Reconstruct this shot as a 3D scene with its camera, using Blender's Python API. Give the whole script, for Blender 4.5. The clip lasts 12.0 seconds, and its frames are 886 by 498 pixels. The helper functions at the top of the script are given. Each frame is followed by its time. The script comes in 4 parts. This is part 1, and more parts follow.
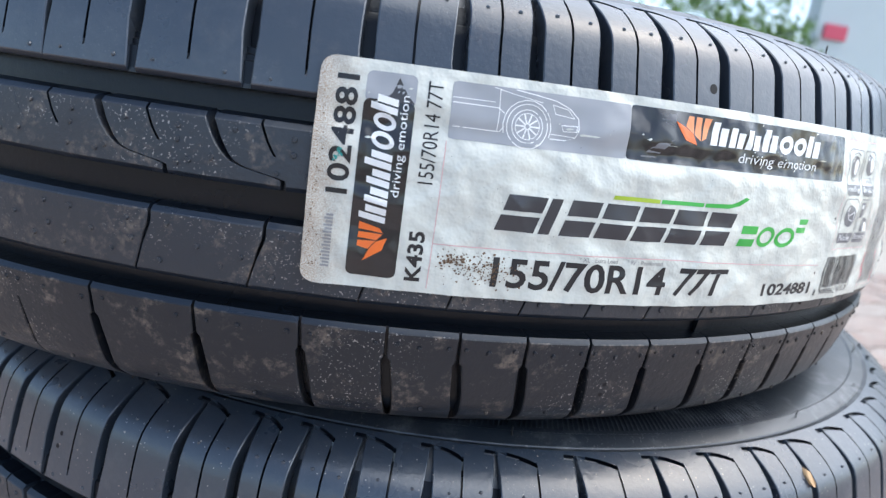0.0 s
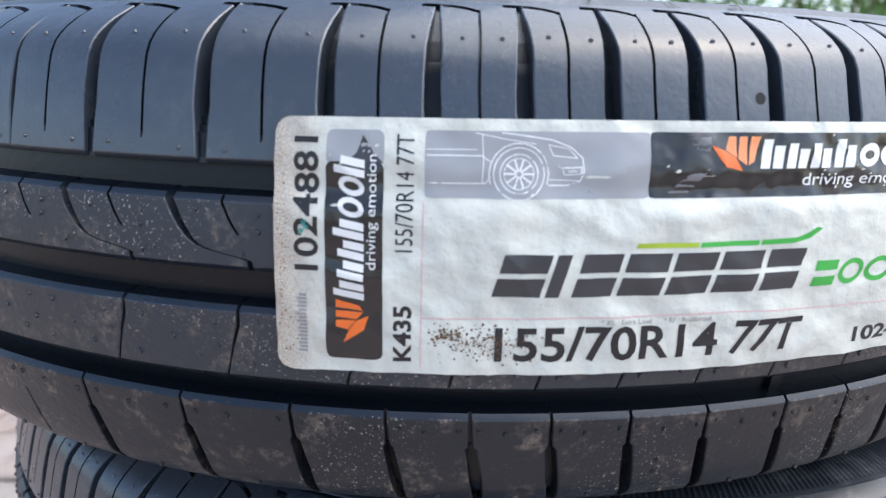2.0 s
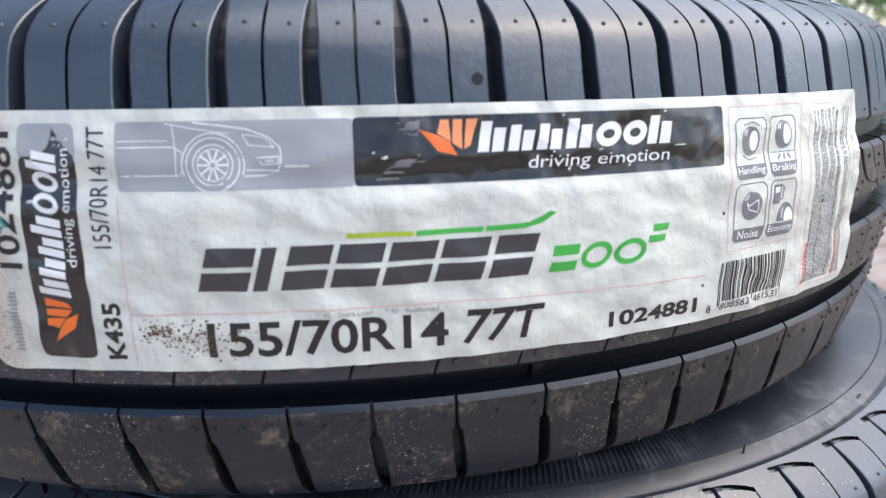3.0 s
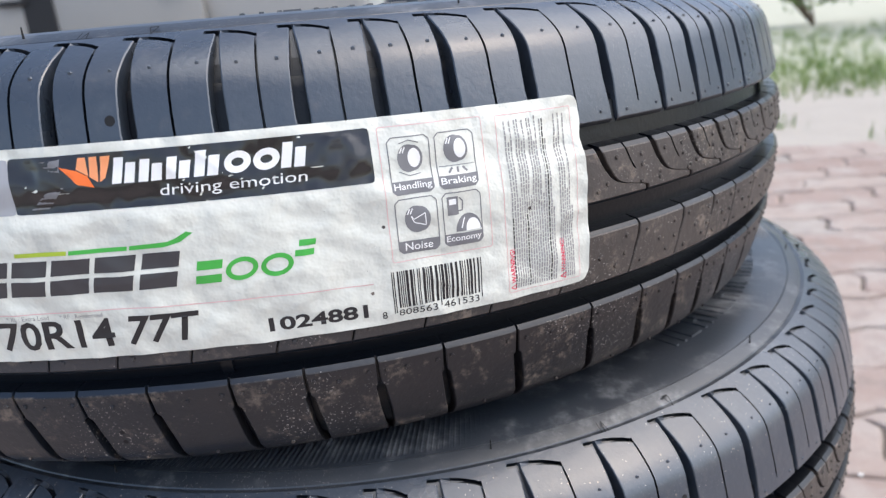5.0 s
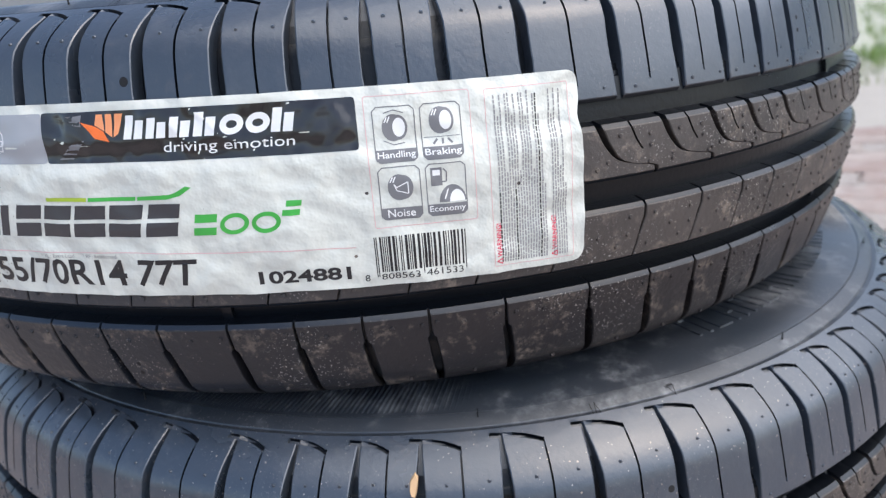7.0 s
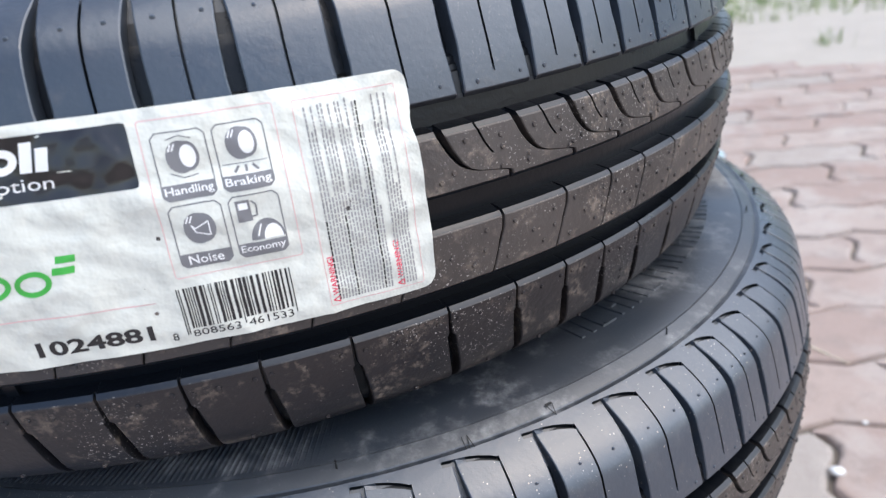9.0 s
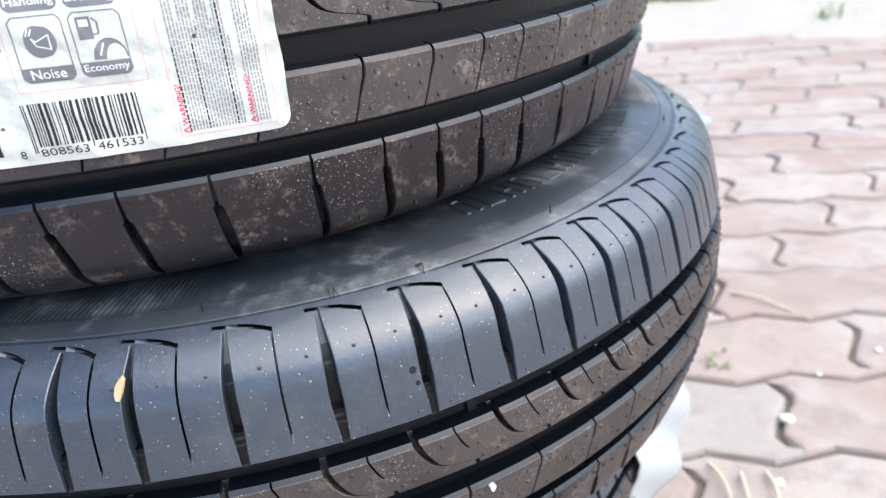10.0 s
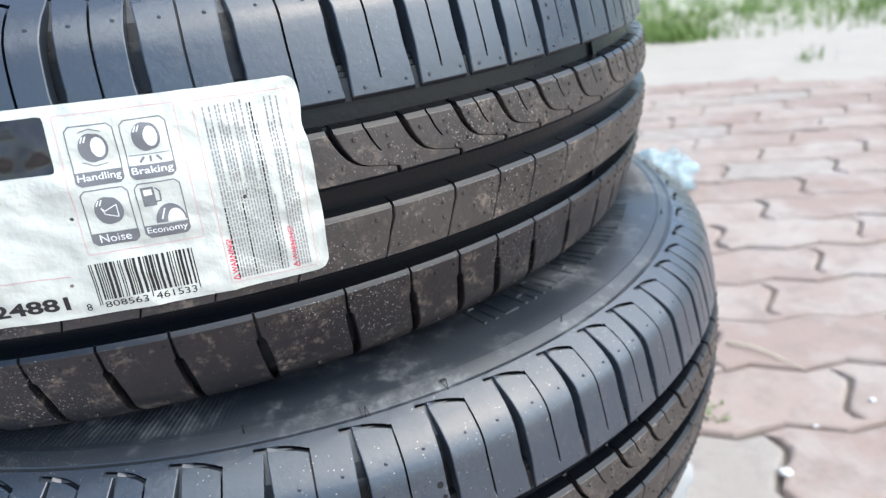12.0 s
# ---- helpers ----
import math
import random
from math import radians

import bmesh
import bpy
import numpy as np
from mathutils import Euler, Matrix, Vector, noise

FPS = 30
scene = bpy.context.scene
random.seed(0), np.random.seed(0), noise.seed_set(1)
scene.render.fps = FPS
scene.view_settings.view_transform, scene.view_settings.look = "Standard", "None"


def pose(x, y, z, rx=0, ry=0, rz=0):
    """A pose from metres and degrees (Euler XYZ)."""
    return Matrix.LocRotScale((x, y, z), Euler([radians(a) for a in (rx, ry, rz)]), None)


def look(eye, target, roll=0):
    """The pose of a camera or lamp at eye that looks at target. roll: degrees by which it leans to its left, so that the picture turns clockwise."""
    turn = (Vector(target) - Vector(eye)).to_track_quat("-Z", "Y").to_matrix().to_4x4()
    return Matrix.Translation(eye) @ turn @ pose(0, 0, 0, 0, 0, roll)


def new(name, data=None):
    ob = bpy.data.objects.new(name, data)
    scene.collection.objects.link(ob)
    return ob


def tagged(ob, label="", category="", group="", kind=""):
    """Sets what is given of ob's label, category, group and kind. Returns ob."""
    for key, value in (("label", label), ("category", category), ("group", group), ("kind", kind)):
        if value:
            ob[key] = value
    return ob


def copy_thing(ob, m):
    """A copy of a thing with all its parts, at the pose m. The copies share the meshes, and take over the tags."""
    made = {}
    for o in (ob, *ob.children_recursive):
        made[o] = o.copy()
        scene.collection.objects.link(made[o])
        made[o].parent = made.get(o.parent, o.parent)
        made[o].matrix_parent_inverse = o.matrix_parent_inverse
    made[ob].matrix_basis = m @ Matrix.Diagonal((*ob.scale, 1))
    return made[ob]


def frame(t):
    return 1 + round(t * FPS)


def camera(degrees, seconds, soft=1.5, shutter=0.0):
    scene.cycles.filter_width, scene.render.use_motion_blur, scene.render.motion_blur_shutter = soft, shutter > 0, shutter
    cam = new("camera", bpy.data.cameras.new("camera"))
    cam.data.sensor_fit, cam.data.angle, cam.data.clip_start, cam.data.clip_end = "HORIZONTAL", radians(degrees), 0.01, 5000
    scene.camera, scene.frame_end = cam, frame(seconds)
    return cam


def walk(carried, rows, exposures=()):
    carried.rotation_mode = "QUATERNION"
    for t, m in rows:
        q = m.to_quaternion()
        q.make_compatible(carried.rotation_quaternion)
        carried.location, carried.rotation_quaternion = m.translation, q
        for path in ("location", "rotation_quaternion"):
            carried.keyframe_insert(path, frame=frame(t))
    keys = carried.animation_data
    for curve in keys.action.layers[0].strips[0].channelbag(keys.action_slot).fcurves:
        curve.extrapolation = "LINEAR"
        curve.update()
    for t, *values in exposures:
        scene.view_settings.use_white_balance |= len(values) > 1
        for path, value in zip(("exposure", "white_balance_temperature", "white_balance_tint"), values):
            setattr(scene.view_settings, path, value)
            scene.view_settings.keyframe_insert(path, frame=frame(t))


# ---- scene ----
# camera: a phone held a hand's width from a stack of tyres
FOV = 64.64
cam = camera(FOV, 12.0, soft=1.3)
cam.data.dof.use_dof = True
cam.data.dof.focus_distance = 0.21
cam.data.dof.aperture_fstop = 14.0
PATH = [
    (0.0, -0.0490, -0.4691, 0.0382, 76.77, -7.77, -9.56),
    (0.5, -0.0519, -0.4508, 0.0466, 75.78, -4.19, -7.49),
    (1.0, -0.0442, -0.4451, 0.0477, 75.15, -2.48, -3.55),
    (1.5, -0.0232, -0.4399, 0.0474, 75.80, -1.91, -1.77),
    (2.0, -0.0138, -0.4422, 0.0529, 75.62, -1.15, -0.91),
    (2.5, 0.0184, -0.4424, 0.0591, 75.39, -0.49, -0.26),
    (3.0, 0.0569, -0.4371, 0.0550, 73.81, 0.49, -0.04),
    (3.5, 0.0882, -0.4466, 0.0581, 74.48, 1.12, 0.65),
    (5.3, 0.2070, -0.4380, 0.0704, 71.97, 4.80, 15.48),
    (5.5, 0.2156, -0.4387, 0.0746, 72.46, 4.71, 18.09),
    (6.0, 0.2373, -0.4303, 0.0696, 73.30, 5.28, 21.80),
    (6.5, 0.2319, -0.4307, 0.0641, 71.95, 4.33, 23.55),
    (6.7, 0.2338, -0.4307, 0.0643, 71.27, 4.22, 23.14),
    (8.3, 0.2271, -0.4117, 0.0649, 66.44, 5.21, 18.60),
    (8.5, 0.2282, -0.4040, 0.0646, 66.32, 5.29, 17.28),
    (9.0, 0.2438, -0.3865, 0.0700, 66.04, 6.16, 14.44),
    (9.5, 0.2746, -0.3833, 0.0702, 65.10, 7.11, 13.56),
    (10.0, 0.2873, -0.3971, 0.0343, 63.99, 4.64, 15.16),
    (10.5, 0.2795, -0.3951, 0.0260, 63.39, 4.62, 14.69),
    (11.0, 0.2793, -0.4000, 0.0405, 65.47, 5.57, 14.72),
    (11.5, 0.2818, -0.4009, 0.0586, 67.04, 6.98, 14.42),
    (12.0, 0.2813, -0.4034, 0.0707, 66.75, 5.13, 14.24),
]
EXPOSURE = 1.2
walk(cam, [(t, pose(x, y, z, rx, ry, rz)) for t, x, y, z, rx, ry, rz in PATH], exposures=[(t, EXPOSURE + e, k, g) for t, e, k, g in ((0.0, 0.0, 6500.0, 6.0), (2.5, -0.06, 6650.0, 9.0), (3.5, -0.28, 6800.0, 10.0), (5.5, -0.18, 6850.0, 10.0), (6.5, -0.26, 6700.0, 9.0), (8.5, -0.16, 6600.0, 9.0), (9.5, 0.0, 6600.0, 9.0), (10.5, 0.45, 6600.0, 5.0), (11.0, 0.42, 6600.0, 4.0), (12.0, 0.06, 6550.0, 4.0))])

# ---------------------------------------------------------------- light
world = bpy.data.worlds.new("overcast_sky")
scene.world = world
world.use_nodes = True
wn = world.node_tree.nodes
sky = wn.new("ShaderNodeTexSky")
sky.sky_type = "NISHITA"
sky.sun_disc = False
sky.sun_elevation = radians(60)
sky.sun_rotation = radians(88)
sky.air_density = 0.8
sky.dust_density = 2.0
sky.ozone_density = 0.7
wn["Background"].inputs[1].default_value = 0.15
world.node_tree.links.new(sky.outputs[0], wn["Background"].inputs[0])
sun_data = bpy.data.lights.new("sun", "SUN")
sun_data.energy = 1.5
sun_data.angle = radians(95)
sun_data.color = (0.97, 0.985, 1.0)
sun = new("sun", sun_data)
SUN_AZ, SUN_EL = radians(88), radians(60)
sun.matrix_world = look((0, 0, 5), Vector((0, 0, 5)) - Vector((math.sin(SUN_AZ) * math.cos(SUN_EL), math.cos(SUN_AZ) * math.cos(SUN_EL), math.sin(SUN_EL))))

# ---------------------------------------------------------------- materials


def material(name, base, rough=0.5, metal=0.0, spec=0.5, coat=0.0):
    m = bpy.data.materials.new(name)
    m.use_nodes = True
    b = m.node_tree.nodes["Principled BSDF"]
    b.inputs["Base Color"].default_value = (*base, 1)
    b.inputs["Roughness"].default_value = rough
    b.inputs["Metallic"].default_value = metal
    b.inputs["Specular IOR Level"].default_value = spec
    b.inputs["Coat Weight"].default_value = coat
    return m


class Nodes:
    """Short hand for building a node tree."""

    def __init__(self, m):
        self.m, self.t = m, m.node_tree
        self.b = self.t.nodes["Principled BSDF"]

    def node(self, kind, **inputs):
        n = self.t.nodes.new(kind)
        for k, v in inputs.items():
            self.put(n.inputs[k.replace("_", " ")], v)
        return n

    def put(self, socket, v):
        if isinstance(v, bpy.types.NodeSocket):
            self.t.links.new(v, socket)
        else:
            socket.default_value = v

    def coords(self, which="Object"):
        return self.t.nodes.new("ShaderNodeTexCoord").outputs[which]

    def noise(self, scale, detail=4.0, rough=0.55, where=None, stretch=None):
        v = where if where is not None else self.coords()
        if stretch:
            mp = self.t.nodes.new("ShaderNodeMapping")
            self.put(mp.inputs["Vector"], v)
            mp.inputs["Scale"].default_value = stretch
            v = mp.outputs[0]
        n = self.node("ShaderNodeTexNoise", Vector=v, Scale=scale, Detail=detail, Roughness=rough)
        return n.outputs["Fac"]

    def ramp(self, v, stops):
        r = self.t.nodes.new("ShaderNodeValToRGB")
        e = r.color_ramp.elements
        while len(e) < len(stops):
            e.new(0.5)
        for el, (p, c) in zip(e, stops):
            el.position = p
            el.color = (*c, 1) if isinstance(c, tuple) else (c, c, c, 1)
        self.put(r.inputs[0], v)
        return r.outputs[0]

    def mix(self, f, a, b, blend="MIX"):
        n = self.t.nodes.new("ShaderNodeMix")
        n.data_type, n.blend_type = "RGBA", blend
        self.put(n.inputs[0], f)
        for s, v in ((n.inputs[6], a), (n.inputs[7], b)):
            self.put(s, (*v, 1) if isinstance(v, tuple) else v)
        return n.outputs[2]

    def math(self, op, a, b=0.0):
        n = self.t.nodes.new("ShaderNodeMath")
        n.operation = op
        self.put(n.inputs[0], a)
        self.put(n.inputs[1], b)
        return n.outputs[0]

    def bump(self, height, strength=0.3, distance=0.001, after=None):
        n = self.node("ShaderNodeBump", Height=height, Strength=strength, Distance=distance)
        if after is not None:
            self.put(n.inputs["Normal"], after)
        return n.outputs[0]

    def set(self, name, v):
        self.put(self.b.inputs[name], v)


def rubber(name, dusty, base=(0.022, 0.025, 0.031), gloss=0.42, spec=0.5, scuff=0.0, crust=0.0, specks=0.0, sky_tint=None, grit=0.0, relief=0.16, low=False):
    """Black tread rubber with a brown dust film, pale specks and fine grain."""
    m = material(name, base, gloss, spec=spec)
    n = Nodes(m)
    where = n.node("ShaderNodeNewGeometry").outputs["Position"]
    film = n.noise(16.0, 5, 0.6, where)
    fine = n.noise(420.0, 3, 0.6, where)
    speck = n.noise(1300.0, 2, 0.5, where)
    patch = n.noise(80.0, 5, 0.7, where)
    dust = n.math("MULTIPLY", n.ramp(film, [(0.35, 0.25), (0.7, 1.0)]), dusty)
    ground = base
    if sky_tint:
        # yard dust on one side; elsewhere the sky's blue reflection is in the base
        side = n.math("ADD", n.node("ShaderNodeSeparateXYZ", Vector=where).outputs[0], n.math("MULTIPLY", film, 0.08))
        ground = n.mix(n.ramp(side, [(0.08, 0.0), (0.23, 1.0)]), sky_tint, base)
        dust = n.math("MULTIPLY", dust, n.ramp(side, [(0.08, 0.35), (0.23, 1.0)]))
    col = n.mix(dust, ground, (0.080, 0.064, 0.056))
    smear = n.math("MULTIPLY", n.ramp(patch, [(0.52, 0.0), (0.68, 1.0)]), n.ramp(fine, [(0.42, 0.0), (0.62, 1.0)]))
    col = n.mix(n.math("MULTIPLY", smear, crust), col, (0.27, 0.215, 0.17))
    dots = n.math("MULTIPLY", n.ramp(speck, [(0.635, 0.0), (0.68, 1.0)]), n.ramp(n.noise(24.0, 3, 0.6, where), [(0.49, 0.0), (0.61, specks)]))
    col = n.mix(dots, col, (0.44, 0.41, 0.38))
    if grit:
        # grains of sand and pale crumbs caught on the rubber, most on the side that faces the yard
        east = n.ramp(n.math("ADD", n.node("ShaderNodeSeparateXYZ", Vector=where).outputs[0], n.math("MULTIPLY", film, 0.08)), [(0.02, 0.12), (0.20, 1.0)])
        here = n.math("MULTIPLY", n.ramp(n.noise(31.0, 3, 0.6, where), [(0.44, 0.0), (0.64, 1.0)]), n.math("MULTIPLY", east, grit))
        if low:
            # the lower tyres of the stack have caught the splashes
            here = n.math("MULTIPLY", n.ramp(n.noise(31.0, 3, 0.6, where), [(0.34, 0.3), (0.56, grit)]), n.math("LESS_THAN", n.node("ShaderNodeSeparateXYZ", Vector=where).outputs[2], -0.076))
        for scale, size, keep, tint in ((800.0, 0.15, 0.84, (0.46, 0.42, 0.38)), (420.0, 0.13, 0.86, (0.34, 0.28, 0.23))):
            v = n.node("ShaderNodeTexVoronoi", Vector=where, Scale=scale)
            pick = n.math("GREATER_THAN", n.node("ShaderNodeSeparateXYZ", Vector=v.outputs["Color"]).outputs[0], keep)
            near = n.math("LESS_THAN", n.math("ADD", v.outputs["Distance"], n.math("MULTIPLY", fine, 0.3)), size + 0.15)
            col = n.mix(n.math("MULTIPLY", n.math("MULTIPLY", pick, near), here), col, tint)
    if scuff:
        rub = n.math("MULTIPLY", n.ramp(n.noise(38.0, 6, 0.7, where), [(0.50, 0.0), (0.66, 1.0)]), n.ramp(n.noise(260.0, 4, 0.7, where), [(0.35, 0.2), (0.65, 1.0)]))
        col = n.mix(n.math("MULTIPLY", rub, scuff), col, (0.22, 0.225, 0.23))
    n.set("Base Color", col)
    n.set("Roughness", n.math("ADD", n.math("MULTIPLY", film, 0.14), n.math("ADD", n.math("MULTIPLY", dust, 0.32), gloss - 0.08)))
    n.set("Normal", n.bump(fine, relief, 0.0006, n.bump(patch, 0.15, 0.0012)))
    return m


# outer rib: the sky's blue-grey reflection is put into the base colour
RUBBER_SKYLIT = rubber("tread_rubber_skylit", 0.16, (0.030, 0.044, 0.064), 0.27, 1.0, 0.16, 0.10, 0.12, grit=0.9, low=True)
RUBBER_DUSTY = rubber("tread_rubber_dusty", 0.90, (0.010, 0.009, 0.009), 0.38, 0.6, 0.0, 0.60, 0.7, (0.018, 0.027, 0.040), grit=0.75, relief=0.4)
# lower rib: mud, plus the shade of its downward face in a darker base
RUBBER_MUD_SHADED = rubber("tread_rubber_mud_shaded", 0.26, (0.007, 0.006, 0.008), 0.36, 0.5, 0.0, 0.62, 0.7, (0.010, 0.014, 0.021), grit=0.7, relief=0.3)
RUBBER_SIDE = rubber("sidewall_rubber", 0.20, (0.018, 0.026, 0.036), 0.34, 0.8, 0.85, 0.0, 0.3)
# same rubber in the grooves, with their shade and blue skylight in the colour
RUBBER_SHADED_WALL = rubber("shaded_groove_wall_rubber", 0.02, (0.006, 0.009, 0.014), 0.30, 0.5, sky_tint=(0.013, 0.020, 0.032))
RUBBER_SHADED_FLOOR = rubber("shaded_groove_rubber", 0.0, (0.002, 0.003, 0.005), 0.30, 0.35, sky_tint=(0.004, 0.006, 0.010))
MARK = material("moulded_mark_black", (0.006, 0.006, 0.007), 0.7)


def paper_material():
    m = material("label_paper", (0.72, 0.72, 0.71), 0.26, spec=0.55)
    n = Nodes(m)
    uv = n.coords("UV")
    sep = n.node("ShaderNodeSeparateXYZ", Vector=uv)
    grain = n.noise(40.0, 5, 0.65, uv, (4.2, 1, 1))
    fleck = n.noise(150.0, 4, 0.7, uv, (4.2, 1, 1))
    edge = n.ramp(n.math("ADD", sep.outputs[0], n.math("MULTIPLY", grain, 0.05)), [(0.030, 1.0), (0.075, 0.0)])
    stain = n.math("MULTIPLY", edge, n.ramp(fleck, [(0.36, 0.0), (0.60, 0.85)]))
    col = n.mix(n.ramp(grain, [(0.3, 0.0), (0.8, 0.25)]), (0.69, 0.70, 0.635), (0.60, 0.605, 0.54))
    col = n.mix(stain, col, (0.36, 0.22, 0.13))
    n.set("Base Color", col)
    n.set("Normal", n.bump(n.noise(9.0, 3, 0.5, uv, (4.2, 1, 1)), 0.5, 0.002, n.bump(n.noise(2.6, 2, 0.5, uv, (4.2, 1, 1)), 0.6, 0.009)))
    return m


PAPER = paper_material()
INK = material("print_black", (0.022, 0.021, 0.023), 0.3)
FOIL_BLACK = material("print_black_foil", (0.017, 0.015, 0.016), 0.16, coat=0.6)
foil = Nodes(FOIL_BLACK)
foil.set("Normal", foil.bump(foil.noise(70.0, 2, 0.5, foil.node("ShaderNodeNewGeometry").outputs["Position"], (1.0, 1.0, 0.6)), 1.0, 0.006))
INK_SOFT = material("print_charcoal", (0.055, 0.053, 0.058), 0.25)
INK_GREY = material("print_grey", (0.19, 0.19, 0.20), 0.35)
INK_PALE = material("print_silver_grey", (0.36, 0.37, 0.39), 0.22)
INK_FINE = material("print_fine_lines", (0.30, 0.29, 0.29), 0.5)
WHITE = material("print_white", (0.84, 0.84, 0.83), 0.3)
ORANGE = material("print_orange", (0.85, 0.17, 0.03), 0.3)
ORANGE_PALE = material("print_orange_pale", (0.88, 0.33, 0.14), 0.3)
GREEN = material("print_green", (0.06, 0.42, 0.07), 0.3)
LIME = material("print_lime", (0.42, 0.55, 0.05), 0.3)
PINK = material("print_pink_rule", (0.72, 0.42, 0.42), 0.4)
RED = material("print_red", (0.75, 0.03, 0.09), 0.35)
WRAP = material("grey_wrapping_paper", (0.47, 0.49, 0.49), 0.5)
MUD = material("dried_mud", (0.16, 0.10, 0.06), 0.9)
TEAL = material("teal_chalk", (0.05, 0.33, 0.29), 0.8)


def paver_material():
    m = material("weathered_red_paver", (0.5, 0.3, 0.27), 0.85)
    n = Nodes(m)
    where = n.node("ShaderNodeNewGeometry").outputs["Position"]
    rnd = n.node("ShaderNodeObjectInfo").outputs["Random"]
    isl = n.node("ShaderNodeNewGeometry").outputs["Random Per Island"]
    tone = n.math("FRACT", n.math("ADD", rnd, isl))
    col = n.ramp(tone, [(0.0, (0.30, 0.222, 0.193)), (0.45, (0.345, 0.270, 0.237)), (0.8, (0.375, 0.310, 0.274)), (1.0, (0.33, 0.30, 0.272))])
    blotch = n.noise(9.0, 5, 0.6, where)
    col = n.mix(n.ramp(blotch, [(0.46, 0.0), (0.66, 0.7)]), col, (0.42, 0.38, 0.35))
    col = n.mix(n.ramp(n.noise(22.0, 5, 0.65, where), [(0.50, 0.0), (0.68, 0.6)]), col, (0.24, 0.20, 0.18))
    grit = n.noise(260.0, 3, 0.7, where)
    col = n.mix(n.ramp(grit, [(0.55, 0.0), (0.75, 0.45)]), col, (0.25, 0.18, 0.16))
    n.set("Base Color", col)
    n.set("Normal", n.bump(grit, 0.5, 0.002, n.bump(n.noise(40.0, 4, 0.6, where), 0.4, 0.004)))
    return m


PAVER = paver_material()


def ground_material():
    """Sandy joints near by, pale dusty verge, then grass-green ground further off."""
    m = material("sandy_ground", (0.4, 0.36, 0.32), 0.95)
    n = Nodes(m)
    where = n.node("ShaderNodeNewGeometry").outputs["Position"]
    sep = n.node("ShaderNodeSeparateXYZ", Vector=where)
    near = n.mix(n.noise(30.0, 4, 0.6, where), (0.10, 0.085, 0.07), (0.20, 0.17, 0.14))
    pale = n.mix(n.noise(5.0, 5, 0.65, where), (0.34, 0.31, 0.275), (0.46, 0.43, 0.385))
    green = n.mix(n.noise(2.2, 5, 0.65, where), (0.34, 0.36, 0.25), (0.55, 0.54, 0.47))
    y = n.math("ADD", sep.outputs[1], n.math("MULTIPLY", n.noise(1.6, 4, 0.6, where), 1.2))
    col = n.mix(n.ramp(n.math("DIVIDE", y, 10.0), [(0.262, 0.0), (0.29, 1.0)]), near, pale)
    col = n.mix(n.ramp(n.math("DIVIDE", y, 10.0), [(0.46, 0.0), (0.62, 1.0)]), col, green)
    n.set("Base Color", col)
    n.set("Normal", n.bump(n.noise(120.0, 4, 0.7, where), 0.5, 0.004))
    return m


GROUND = ground_material()


def leaf_material(name, a, b):
    m = material(name, a, 0.6)
    n = Nodes(m)
    isl = n.node("ShaderNodeNewGeometry").outputs["Random Per Island"]
    n.set("Base Color", n.mix(isl, a, b))
    return m


GRASS = leaf_material("grass_blades", (0.07, 0.17, 0.03), (0.22, 0.30, 0.07))
LEAF = leaf_material("shrub_leaf", (0.05, 0.13, 0.03), (0.16, 0.27, 0.06))
STRAW = leaf_material("dry_straw", (0.50, 0.44, 0.32), (0.60, 0.54, 0.42))
DRY_LEAF = material("dry_leaf", (0.55, 0.36, 0.20), 0.8)


def wall_material(name, a, b, scale):
    m = material(name, a, 0.8)
    n = Nodes(m)
    where = n.node("ShaderNodeNewGeometry").outputs["Position"]
    n.set("Base Color", n.mix(n.noise(scale, 5, 0.6, where), a, b))
    return m


PLASTER = wall_material("blue_grey_plaster", (0.50, 0.56, 0.60), (0.58, 0.63, 0.66), 1.5)
CAR_PAINT = wall_material("silver_beige_paint", (0.27, 0.265, 0.255), (0.33, 0.325, 0.31), 0.8)
CAR_PAINT.node_tree.nodes["Principled BSDF"].inputs["Roughness"].default_value = 0.3
BUMPER = wall_material("grey_bumper", (0.30, 0.33, 0.36), (0.36, 0.39, 0.42), 1.0)
BLACK_TRIM = material("black_trim", (0.012, 0.012, 0.014), 0.5)
CAR_GLASS = material("dark_car_glass", (0.02, 0.025, 0.03), 0.05)
TRUNK = material("bark", (0.14, 0.10, 0.07), 0.9)
POT_WHITE = material("white_glazed_pot", (0.78, 0.78, 0.76), 0.4)
SIGN_RED = material("faded_red_plastic", (0.62, 0.08, 0.14), 0.5)


def film_material():
    m = material("clear_plastic_film", (0.42, 0.58, 0.62), 0.10, spec=0.6)
    n = Nodes(m)
    n.set("Alpha", n.ramp(n.noise(30.0, 4, 0.6), [(0.35, 0.18), (0.65, 0.75)]))
    return m


FILM = film_material()

# ---------------------------------------------------------------- helpers


def mesh_from(name, verts, faces, mats, smooth=True, sharp=None):
    me = bpy.data.meshes.new(name)
    me.from_pydata([tuple(v) for v in verts], [], faces)
    for m in mats if isinstance(mats, (list, tuple)) else [mats]:
        me.materials.append(m)
    me.polygons.foreach_set("use_smooth", [smooth] * len(me.polygons))
    if sharp:
        me.set_sharp_from_angle(angle=radians(sharp))
    me.update()
    return me


def part(name, me, parent, label=""):
    ob = new(name, me)
    ob.parent = parent
    if label:
        tagged(ob, label)
    return ob


